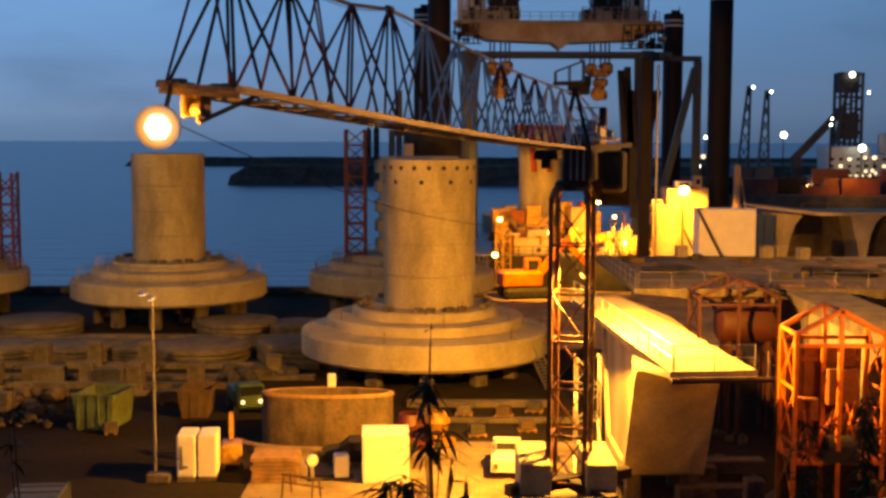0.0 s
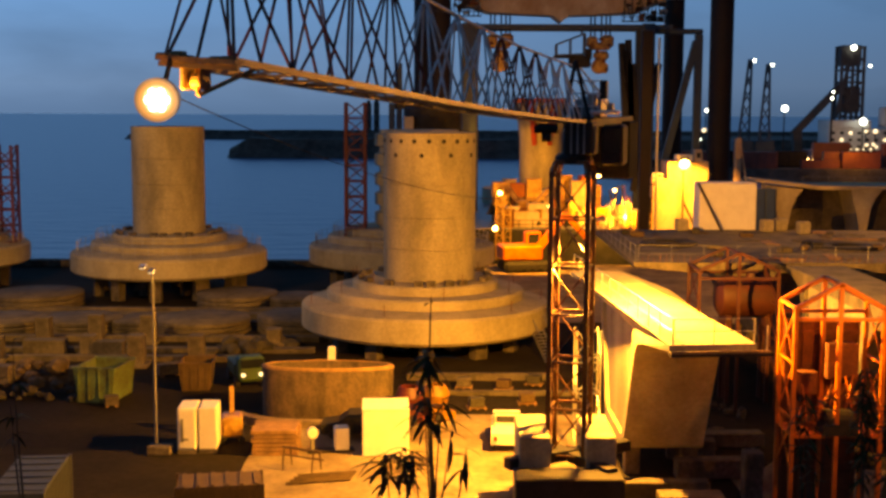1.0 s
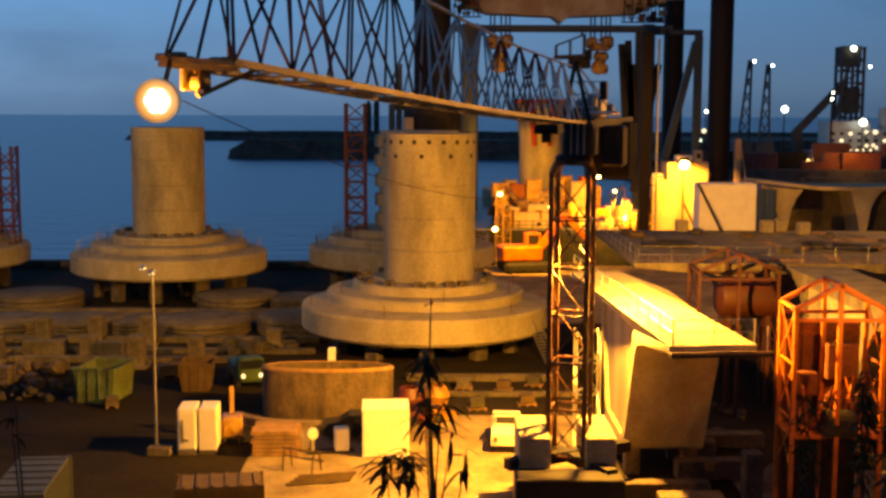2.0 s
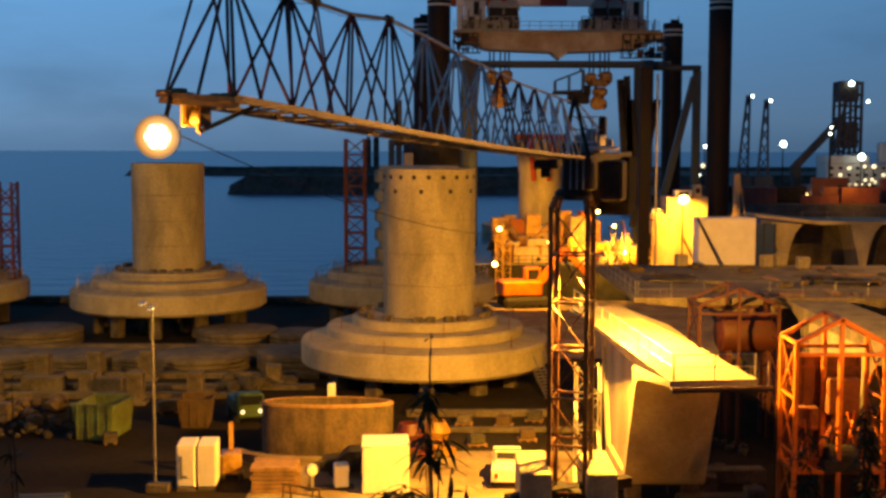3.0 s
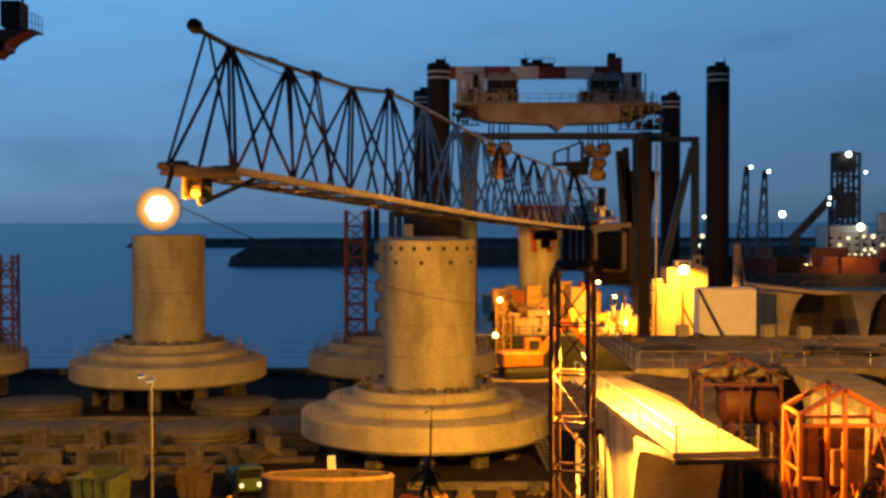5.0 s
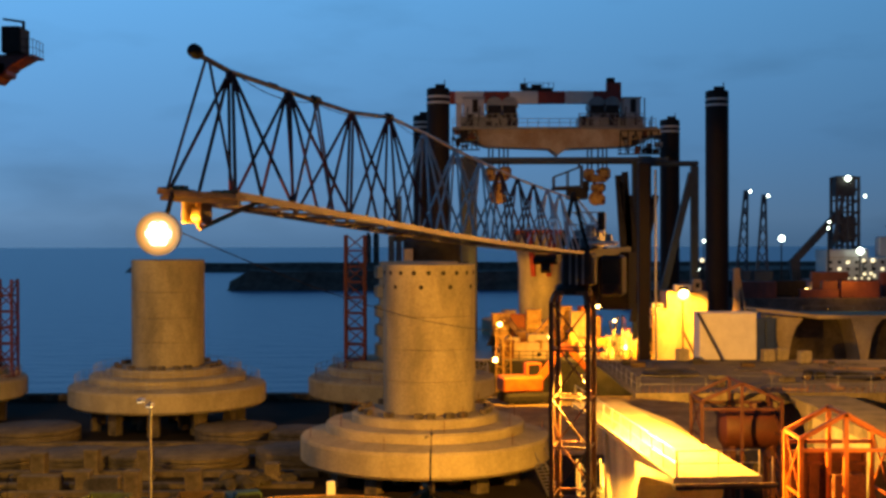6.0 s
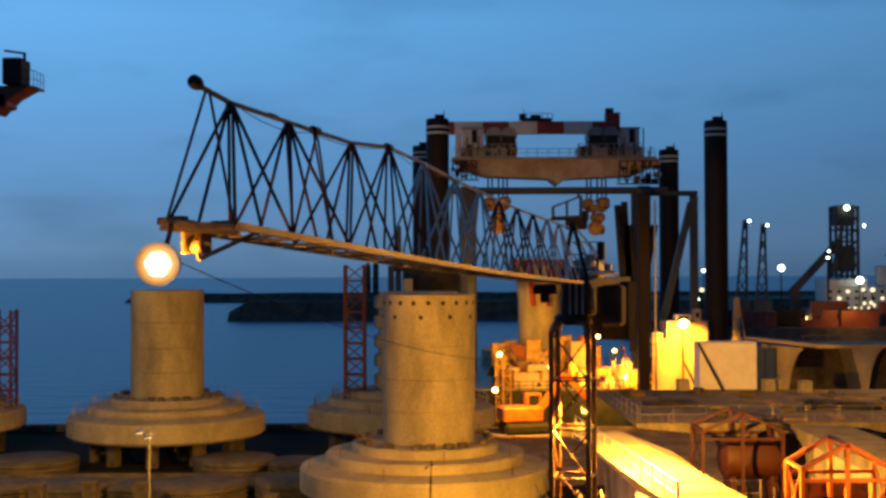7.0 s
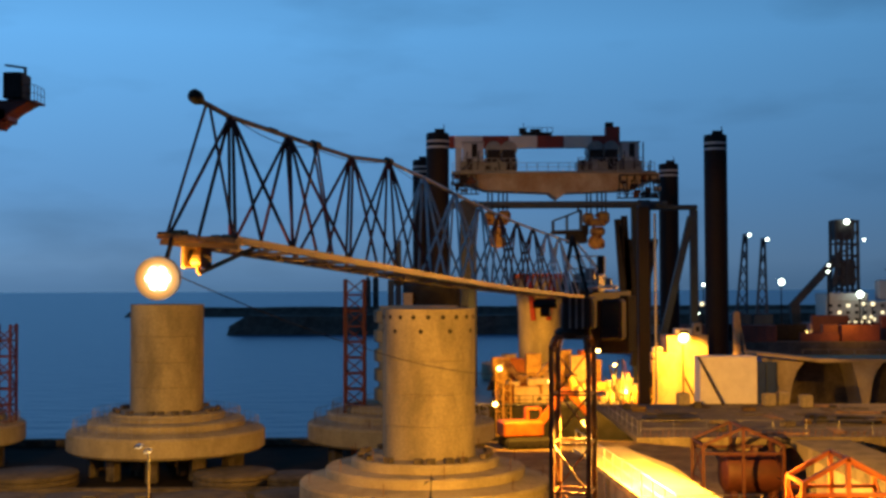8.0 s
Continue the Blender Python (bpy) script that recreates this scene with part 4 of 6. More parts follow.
for a, b in (((32.0, 22.0), (28.5, 3.0)), ((26.4, 25.0), (27.2, 13.0)), ((27.4, 25.5), (28.2, 12.0)), ((28.0, 22.0), (30.5, 2.0)), ((27.0, 24.0), (29.0, 6.0)), ((29.5, 23.5), (31.5, 20.5))):
    part("portal_brace", bar(bmesh.new(), (a[0], -3.2, a[1]), (b[0], -3.2, b[1]), 0.9), dark_steel, gantry)
# hoist ropes and yellow hook blocks
for x0, z0 in ((8.5, 26.6), (23.6, 26.4)):
    for dx in (-1.4, -0.8, 0.2, 0.9, 1.5):
        part("hoist_rope", rod(bmesh.new(), (x0 + dx, 0, 29.4), (x0 + dx, 0, z0 - 0.5), 0.14, 6), dark_steel, gantry)
    hb = bmesh.new()
    box(hb, (x0 - 1.2, 0, z0 - 1.1), (1.7, 1.6, 1.7), bevel=0.35)
    box(hb, (x0 + 1.1, 0, z0 - 1.0), (1.9, 1.6, 1.9), bevel=0.4)
    box(hb, (x0, 0, z0 - 1.7), (3.2, 1.2, 1.2), bevel=0.3)
    box(hb, (x0 + 0.2, 0, z0 - 3.1), (2.3, 1.4, 1.4), bevel=0.4)
    rod(hb, (x0 - 0.1, -0.7, z0 - 4.7), (x0 - 0.1, 0.7, z0 - 4.7), 1.15, 14)
    box(hb, (x0 + 0.8, 0, z0 - 5.0), (1.0, 1.2, 1.5), bevel=0.3)
    hk = part("hook_block", hb, crane_yellow, gantry, "worn yellow hook block")
    for dx, dz, w in ((-1.3, -1.5, 0.5), (0.1, -0.7, 0.7), (1.3, -1.6, 0.45), (-0.5, -2.5, 0.4), (0.5, -3.9, 0.6), (0.9, -5.2, 0.4)):
        part("slot", B((x0 + dx, -0.78, z0 + dz), (w, 0.12, 0.5), bevel=0.05), rust, hk)
    part("sheave", rod(bmesh.new(), (x0 - 0.1, -0.85, z0 - 4.7), (x0 - 0.1, 0.85, z0 - 4.7), 0.7, 14), crane_yellow, hk)

# open hoist cage with a slanting roof, and its winch below
cage = [(16.8, 24.8), (21.0, 26.4), (21.0, 23.4), (16.8, 23.2)]
for y in (-3.4, -1.2):
    for k in range(4):
        a, b = cage[k], cage[(k + 1) % 4]
        part("cage_bar", bar(bmesh.new(), (a[0], y, a[1]), (b[0], y, b[1]), 0.24), blue_steel, gantry)
    part("cage_bar", bar(bmesh.new(), (18.9, y, 25.6), (18.9, y, 23.3), 0.18), blue_steel, gantry)
part("cage_floor", B((18.9, -2.3, 23.0), (4.8, 2.4, 0.4)), dark_steel, gantry)
part("cage_winch", box(B((20.3, -2.3, 22.2), (3.2, 2.0, 1.6), bevel=0.2), (21.6, -2.3, 23.4), (1.0, 1.6, 1.6), bevel=0.15), dark_steel, gantry)
part("cab_hanger", B((20.6, -2.3, 26.8), (0.3, 0.3, 1.0)), blue_steel, gantry)

# dark frame standing behind the near pier
t = thing("steel_tower", (-1.4, 160, 0), 0, "dark blue steel tower behind the pier", "steel tower")
for x in (-5.3, -2.0, 2.2, 5.2):
    part("column", bar(bmesh.new(), (x, 0, 3.9), (x, 0, 19.8), 0.8), blue_steel, t)
for z in (16.0, 19.4):
    part("beam", bar(bmesh.new(), (-5.6, 0, z), (5.6, 0, z), 0.7), dark_steel, t)
part("drum", lathe(bmesh.new(), [(0, 15.6), (3.6, 15.6), (3.8, 16.0), (3.8, 19.0), (3.5, 19.4), (0, 19.4)], 32), dark_steel, t, smooth=True)
part("cabinet", B((-3.0, -3.2, 17.0), (1.2, 0.8, 2.2), bevel=0.05), cream_paint, t)

# ---- pier carried on the barge ----
bp = thing("barge_pier", (16.0, 200, 3.9), 0, "concrete pier with flared head standing on the barge", "bridge pier")
part("footing", lathe(bmesh.new(), [(0, 0), (9.6, 0), (9.6, 2.4), (0, 2.6)], 64), concrete_pale, bp, smooth=True)
part("column", lathe(bmesh.new(), [(0, 2.6), (3.5, 2.6), (3.5, 10.5), (3.8, 13.0), (4.6, 15.6), (4.6, 16.2), (0, 16.2)], 48), concrete, bp, smooth=True)
for dx in (-2.0, 1.8):
    part("stay", bar(bmesh.new(), (dx, -4.7, 16.6), (dx * 0.6, -3.3, 9.5), 0.7), red_paint, bp)
part("cap_frame", B((0, 0, 16.6), (9.0, 5.0, 0.8), bevel=0.1), red_paint, bp)

# ---- lit machines on the barge deck and quay ----


def cabin(name, at, size, material, label, category, turn=0, windows=0, door=False, group=""):
    t = thing(name, at, turn, label, category, group)
    w, d, h = size
    part("body", B((0, 0, h / 2), size, bevel=0.05), material, t)
    part("roof", B((0, 0, h + 0.03), (w + 0.03, d + 0.03, 0.06)), material, t)
    for k in range(windows):
        x = -w / 2 + w * (k + 0.5) / windows
        part("window", B((x, -d / 2 - 0.015, h * 0.62), (w / windows * 0.6, 0.05, h * 0.3)), glass_dark, t)
    if door:
        part("door", B((w * 0.28, -d / 2 - 0.02, h * 0.42), (min(0.9, w * 0.35), 0.05, h * 0.76)), grey_metal, t)
    return t


cabin("deck_house", (31.2, 157.5, 3.9), (5.2, 5.0, 8.6), cream_paint, "cream deck house brightly lit by a sodium lamp", "deck house", windows=0, door=False)
cabin("deck_house", (28.2, 156.5, 3.9), (3.0, 4.0, 6.4), cream_paint, "cream stair tower brightly lit by a sodium lamp", "deck house", windows=0)
flood_light((29.2, 147.4, 12.5), (28.9, 142.0, 9.7), bulb_yellow, 1.5, "sodium flood light on a pole by the quay", h=0)
part("pole", bar(bmesh.new(), (0, 0, 0), (0, 0, 12.3), 0.18), dark_steel, thing("lamp_pole", (29.2, 147.9, 0.07), 0, "dark steel lamp pole on the quay", "lamp pole"))


def excavator(at, turn, material, label, scale=1.0):
    t = thing("excavator", at, turn, label, "excavator", "machines on the quay", scale=scale)
    for y in (-1.1, 1.1):
        tr = part("track", B((0, y, 0.5), (4.2, 0.6, 1.0), bevel=0.3), rubber, t)
        for k in range(5):
            part("roller", rod(bmesh.new(), (-1.5 + 0.75 * k, y - 0.33, 0.4), (-1.5 + 0.75 * k, y + 0.33, 0.4), 0.28, 10), dark_steel, tr)
    part("body", B((-0.4, 0, 1.7), (3.6, 2.5, 1.3), bevel=0.15), material, t)
    c = part("cab", B((0.9, 0.6, 2.6), (1.4, 1.1, 1.6), bevel=0.12), material, t)
    part("cab_window", B((1.62, 0.6, 2.8), (0.04, 0.9, 0.9)), glass_dark, c)
    part("cab_window", B((0.9, 0.03, 2.8), (1.0, 0.04, 0.9)), glass_dark, c)
    part("boom", bar(bmesh.new(), (1.2, -0.4, 2.0), (3.6, -0.4, 5.0), 0.45, 0.6), material, t)
    part("arm", bar(bmesh.new(), (3.6, -0.4, 5.0), (5.8, -0.4, 2.6), 0.35, 0.45), material, t)
    part("bucket", prism(bmesh.new(), [(-0.6, 0.0), (0.6, 0.0), (0.7, 1.1), (0.1, 1.4)], -0.5, 0.5), dark_steel, t, at=pose(5.9, -0.4, 1.2, 0, 0, 90))
    return t


excavator((9.6, 143, 0.07), 12, orange_paint, "orange tracked excavator parked on the quay", 1.35)
excavator((17.5, 160, 3.9), 200, crane_yellow, "yellow tracked excavator on the barge deck")
excavator((11.5, 159, 3.9), 150, crane_yellow, "yellow tracked excavator with raised boom beside the pier")


# scaffold tubes and pipes leaning about in front of the deck houses
rp = random.Random(83)
t = thing("pipe_cluster", (0, 155.2, 3.9), 0, "tangle of dark scaffold tubes and pipes before the deck houses", "pipes")
for k in range(26):
    x, h = rp.uniform(20.5, 34.0), rp.uniform(1.2, 6.0)
    lean = rp.uniform(-1.6, 1.6) if k % 3 == 0 else rp.uniform(-0.2, 0.2)
    part("tube", rod(bmesh.new(), (x, rp.uniform(-0.2, 0.5), 0), (x + lean, rp.uniform(-0.2, 0.4), h), rp.uniform(0.06, 0.16), 8), (dark_steel, rust, crane_yellow, dark_steel)[k % 4], t)
for k in range(8):
    x, z = rp.uniform(20.5, 31.0), rp.uniform(0.8, 4.5)
    part("ledger", rod(bmesh.new(), (x, 0.3, z), (x + rp.uniform(1.5, 3.5), 0.3, z + rp.uniform(-0.3, 0.3)), 0.07, 8), dark_steel, t)
for k, (x, z, w, h) in enumerate(((29.6, 8.6, 1.6, 0.8), (31.0, 12.5, 2.2, 0.9), (32.8, 12.5, 1.0, 1.6), (27.8, 10.3, 1.4, 0.7))):
    t = thing("roof_unit", (x, 157.2, z), 0, "small lit equipment housing on the deck house roof", "roof unit", "roof units")
    part("housing", B((0, 0, h / 2), (w, 1.4, h), bevel=0.08), (cream_paint, white_paint)[k % 2], t)
    part("vent", B((0, -0.72, h * 0.5), (w * 0.5, 0.04, h * 0.4)), dark_steel, t)

# props, pipes and rails in front of the deck houses
for k, (x0, z0, x1, z1) in enumerate(((26.4, 3.9, 28.6, 9.4), (29.4, 3.9, 27.6, 8.2), (32.4, 3.9, 30.6, 7.6), (25.2, 3.9, 26.2, 8.8))):
    t = thing("prop", (x0, 154.0 + 1.05, 3.9), 0, "dark steel raking prop by the deck house", "prop", "props on the barge")
    part("tube", bar(bmesh.new(), (0, 0, 0), (x1 - x0, 0.1, z1 - z0), 0.28), dark_steel, t)
    part("foot", B((0, 0, 0.06), (0.8, 0.6, 0.12)), dark_steel, t)
t = thing("barge_rail", (0, 155.15, 3.9), 0, "dark guard rail along the barge edge", "guard rail")
rail(t, (8, 0, 0), (45, 0, 0), 1.1, 1.8, dark_steel, 0.06)


def crate(at, s, material, label, turn=0, name="equipment_box", category="equipment box"):
    t = thing(name, at, turn, label, category, "deck equipment")
    part("body", B((0, 0, s[2] / 2), s, bevel=min(s) * 0.06), material, t)
    part("lid", B((0, 0, s[2] + 0.04), (s[0] * 1.03, s[1] * 1.03, 0.08)), material, t)
    for k in (-1, 1):
        part("rib", B((k * s[0] * 0.28, -s[1] / 2 - 0.03, s[2] / 2), (0.12, 0.06, s[2] * 0.92)), material, t)
    return t


rnd = random.Random(7)
for k in range(16):
    mm = [crane_yellow, orange_paint, cream_paint, white_paint, rust, grey_metal][rnd.randrange(6)]
    crate((7.0 + 1.65 * k + rnd.uniform(-0.5, 0.5), 158 + rnd.uniform(-2, 8), 3.9), (rnd.uniform(1.0, 2.6), rnd.uniform(1.2, 2.2), rnd.uniform(1.0, 3.4)), mm, "steel equipment box on the lit barge deck", rnd.uniform(-20, 20))
for k in range(12):
    crate((8.0 + 1.15 * k + rnd.uniform(-0.4, 0.4), 166 + rnd.uniform(-1, 6), 3.9), (rnd.uniform(1.6, 3.0), rnd.uniform(1.4, 2.2), rnd.uniform(3.0, 6.2)), (crane_yellow, cream_paint, orange_paint, crane_yellow)[k % 4], "tall yellow-lit machine housing on the barge deck", rnd.uniform(-15, 15), name="machine_housing", category="machine")
for k, (x, y, h) in enumerate(((7.2, 154, 9.2), (8.2, 155, 7.0), (24.0, 155, 6.0), (25.6, 156, 8.2), (26.4, 154.5, 6.4))):
    t = thing("scaffold_mast", (x, y, 3.9 if y > 155.2 else 0.07), 0, "yellow lit lattice scaffold mast", "scaffold mast", "masts on the barge")
    lattice_mast(t, h, 0.9, crane_yellow, crane_yellow, 1.5, 0.07, 0.04)
for x, y, z, b, r in ((7.3, 155.6, 8.4, bulb_yellow, 0.7), (6.4, 148.0, 4.6, bulb_yellow, 0.7), (23.4, 155.6, 5.4, bulb_yellow, 1.1), (22.0, 155.6, 8.8, bulb_yellow, 0.5), (12.9, 146.0, 7.5, bulb_yellow, 0.6)):
    flood_light((x, y, z), (x, 100, z - 2), b, r, "small glowing sodium work light", name="work_light", h=(3.9 if y > 155 else 0.07) - z)

t = thing("steel_post", (24.4, 147.6, 0.07), 0, "tall black steel post with a thin pipe on the quay", "steel post")
part("shaft", B((0, 0, 14.2), (1.35, 1.2, 28.4), bevel=0.08), leg_steel, t)
part("base_plate", B((0, 0, 0.1), (2.4, 2.0, 0.2)), dark_steel, t)
part("pipe", rod(bmesh.new(), (1.45, 0, 0), (1.45, 0, 27.6), 0.16, 8), galvanised, t)
for z in (4.0, 10.0, 16.0, 22.0):
    part("pipe_clip", B((1.0, 0, z), (1.0, 0.2, 0.12)), dark_steel, t)
for x, y, z, w, h in ((11.0, 158.0, 3.9, 5.6, 2.1), (9.1, 158.2, 6.0, 1.8, 0.6), (12.2, 158.4, 6.0, 2.6, 1.0)):
    t = thing("ballast_slab", (x, y, z), 3, "pale yellow-lit ballast slab stacked on the barge deck", "ballast slab", "ballast slabs on the barge")
    part("slab", B((0, 0, h / 2), (w, 2.2, h), bevel=0.12), cream_paint, t)
    for k in (-1, 1):
        part("lifting_eye", rod(bmesh.new(), (k * w * 0.3, -0.2, h + 0.1), (k * w * 0.3, 0.2, h + 0.1), 0.16, 10), dark_steel, t)

# white panel cabin and blocks on the deck segments
cabin("site_cabin", (24.0, 103.5, 9.0), (4.8, 2.4, 3.9), white_paint, "white site cabin standing on the deck segments", "cabin", door=False)
part("stay", bar(bmesh.new(), (21.4, 102.0, 13.0), (23.3, 101.2, 9.0), 0.18), dark_steel, thing("prop", (0, 0, 0), 0, "dark leaning steel prop by the cabin", "prop"))
for x, y in ((27.0, 101.0), (28.4, 102.0), (29.6, 99.5), (20.0, 101.5)):
    b = thing("deck_block", (x, y, 9.0), 10, "small concrete block on the deck segments", "concrete block", "deck blocks")
    part("block", B((0, 0, 0.5), (1.0, 0.8, 1.0), bevel=0.08), concrete, b)
bp2 = thing("panel", (37.4, 141.0, 0.07), 0, "tall dark blue formwork panel beside the segment", "panel")
part("sheet", B((0, 0, 5.0), (2.6, 0.3, 10.0)), blue_panel, bp2)
for x in (-1.2, 0, 1.2):
    part("rib", B((x, -0.2, 5.0), (0.15, 0.12, 9.8)), blue_steel, bp2)

# ---- orange gabled frames ----


def gabled_frame(at, material, w=6.0, d=5.0, eave=8.4, ridge=10.0, turn=0.0, label="", full=True, g=1.0):
    t = thing("gabled_frame", at, turn, label, "steel frame", "gabled frames")
    for x in (0, w / 2, w):
        for y in (0, d):
            part("post", bar(bmesh.new(), (x, y, 0), (x, y, ridge if x == w / 2 else eave), 0.24 * g), material, t)
    for y in (0, d):
        part("tie_beam", bar(bmesh.new(), (0, y, eave - 0.5), (w, y, eave - 0.5), 0.2 * g), material, t)
        part("rafter", bar(bmesh.new(), (0, y, eave), (w / 2, y, ridge), 0.24 * g), material, t)
        part("rafter", bar(bmesh.new(), (w, y, eave), (w / 2, y, ridge), 0.24 * g), material, t)
    for x, z in ((0, eave), (w, eave), (w / 2, ridge)):
        part("purlin", bar(bmesh.new(), (x, 0, z), (x, d, z), 0.18 * g), material, t)
    for x in (0, w):
        for k in range(3):
            z0, z1 = eave * (k + 1) / 4, eave * (k + 2) / 4
            part("brace", bar(bmesh.new(), (x, 0, z0), (x, d, z1), 0.1 * g), material, t)
            part("brace", bar(bmesh.new(), (x, d, z0), (x, 0, z1), 0.1 * g), material, t)
            part("girt", bar(bmesh.new(), (x, 0, z1), (x, d, z1), 0.12 * g), material, t)
    if full:
        part("deck", B((w / 2, d / 2, 4.3), (w, d, 0.15)), material, t)
        r2 = random.Random(3)
        for k in range(22):
            x, y = r2.uniform(0.4, w - 0.4), r2.uniform(0.8, d - 0.2)
            part("rebar", bar(bmesh.new(), (x, y, 4.4), (x + r2.uniform(-0.9, 0.9), y + r2.uniform(-0.5, 0.5), 4.4 + r2.uniform(0.8, 2.6)), r2.uniform(0.04, 0.1)), rust if k % 3 else material, t)
        part("winch", box(rod(bmesh.new(), (1.6, 0.4, 5.0), (2.8, 0.4, 5.0), 0.5, 14), (2.2, 0.4, 4.6), (1.6, 1.0, 0.5)), dark_steel, t)
    return t


gabled_frame((15.9, 54.0, 0), orange_paint, 4.0, 2.4, 10.2, 11.3, label="orange steel gabled frame with rebar, brightly lit", g=0.8)
gabled_frame((16.2, 76.0, 0), shaded_red, 5.0, 3.4, 9.0, 10.1, label="red steel gabled frame, darkened as in shade, behind the deck segment", full=False, g=0.75)
tank = thing("red_tank", (19.9, 79.0, 0), 0, "red horizontal steel tank, darkened as in shade, beside the red frame", "tank")
part("shell", lathe(bmesh.new(), [(0, -2.0), (0.9, -1.95), (1.3, -1.7), (1.35, -1.4), (1.35, 1.4), (1.3, 1.7), (0.9, 1.95), (0, 2.0)], 32), shaded_red, tank, smooth=True, at=pose(0, 0, 6.9, 0, 90, 0))
for x in (-1.3, 1.3):
    part("saddle", B((x, 0, 5.4), (0.4, 2.2, 0.8), bevel=0.05), shaded_red, tank)
    for y in (-0.9, 0.9):
        part("leg", bar(bmesh.new(), (x, y, 0), (x, y, 5.1), 0.25), shaded_red, tank)
part("hatch", rod(bmesh.new(), (0.4, 0, 8.2), (0.4, 0, 8.5), 0.4, 16), shaded_red, tank)
# Added panel: its rust colour imitates the orange light on the wall here.
t = thing("lit_wall_panel", (18.0, 57.0, 0), 0, "tall rust-coloured panel added for the orange-lit wall behind the gabled frame", "formwork")
part("sheet", B((0, 0, 4.6), (3.7, 0.12, 9.2)), rust, t)
for k in range(5):
    part("rib", B((-1.7 + 0.85 * k, -0.12, 4.6), (0.12, 0.14, 9.1)), rust, t)
for z in (2.0, 4.2, 6.4, 8.6):
    part("waler", B((0, -0.22, z), (3.6, 0.1, 0.16)), rust, t)
part("box_form", B((0.7, -0.75, 7.4), (1.5, 0.9, 1.7), bevel=0.06), rust, t)
part("box_form", B((-0.9, -0.6, 6.3), (1.1, 0.7, 1.1), bevel=0.06), rust, t)

# ---- lattice masts by the sea ----
t = thing("lattice_mast", (-9.2, 128.6, 4.9), 0, "red lattice crane mast on the footing", "lattice mast", "red masts")
lattice_mast(t, 14.8, 2.0, tower_red, tower_red, 1.6, 0.14, 0.09)
t = thing("lattice_mast", (-46.3, 129, 4.9), 0, "orange-red lattice crane mast on the footing", "lattice mast", "red masts")
lattice_mast(t, 10.2, 1.9, tower_red, tower_red, 1.6, 0.13, 0.08)

# neighbouring crane, its machine deck reaching into view
oc = thing("neighbour_crane", (-32, 60, 0), 0, "red and dark tower crane with a railed machine deck", "tower crane")
lattice_mast(oc, 27.0, 1.9, jib_red, jib_red, 1.9, 0.11, 0.06)
part("counter_jib", B((5.0, 0, 27.45), (11.6, 1.6, 0.7), bevel=0.1), jib_red, oc)
part("jib_foot", prism(bmesh.new(), [(8.8, 27.1), (10.2, 26.8), (11.0, 27.6), (11.9, 28.1), (8.8, 28.1)], -0.8, 0.8), jib_red, oc, at=pose(0, 0, 0, 0, 0, -90))
part("winch_cabin", B((11.0, 0, 28.9), (0.95, 1.4, 1.3), bevel=0.06), dark_steel, oc)
part("arm", bar(bmesh.new(), (10.4, 0, 30.0), (11.45, 0, 29.85), 0.1), dark_steel, oc)
part("arm", bar(bmesh.new(), (11.4, 0, 29.9), (11.4, 0, 29.5), 0.12), dark_steel, oc)
rail(oc, (11.5, -0.75, 28.1), (12.1, -0.75, 28.1), 0.8, 0.3, dark_steel, 0.02)
rail(oc, (12.1, -0.75, 28.1), (12.1, 0.75, 28.1), 0.8, 0.5, dark_steel, 0.02)
part("machine_deck", B((11.2, 0, 28.1), (1.9, 1.6, 0.08)), jib_red, oc)

# ---- yard: rings, pillars, skips ----


def ring_slab(at, r, h, label="round flat concrete ring slab on the ground"):
    t = thing("ring_slab", at, 0, label, "concrete ring", "concrete rings")
    n = 3
    for k in range(n):
        z0 = h * k / n
        part("layer", lathe(bmesh.new(), [(0, z0), (r - 0.12, z0), (r, z0 + 0.08), (r, z0 + h / n - 0.08), (r - 0.12, z0 + h / n), (0, z0 + h / n)], 40), concrete_old_dim, t, smooth=True)


for x, y, r, h in ((-39.2, 116.5, 4.4, 1.4), (-19.8, 116.5, 3.9, 1.4), (-13.8, 116.0, 3.0, 1.2), (-37.5, 103.0, 3.6, 1.2), (-31.0, 103.5, 3.4, 1.2), (-20.5, 103.0, 4.0, 1.3), (-12.2, 103.5, 3.7, 1.5), (-26.0, 103.5, 2.6, 1.1)):
    ring_slab((x, y, 0), r, h)


def pillar(at, h, w):
    t = thing("concrete_pillar", at, 0, "squat weathered concrete pillar in the yard", "pillar", "yard pillars")
    part("shaft", B((0, 0, h / 2), (w, w, h), bevel=0.06), concrete_old_dim, t)
    part("foot", B((0, 0, 0.15), (w * 1.5, w * 1.5, 0.3), bevel=0.04), concrete_old_dim, t)


for x, y, h in ((-32.1, 96.8, 2.3), (-28.3, 98.2, 2.3), (-23.9, 97.6, 2.4), (-22.6, 88.6, 2.4), (-18.3, 89.2, 2.3), (-27.2, 92.2, 1.7), (-33.6, 90.0, 2.0), (-36.8, 96.0, 2.3), (-13.6, 97.0, 1.4), (-35.2, 87.0, 1.8)):
    pillar((x, y, 0), h, 1.15)


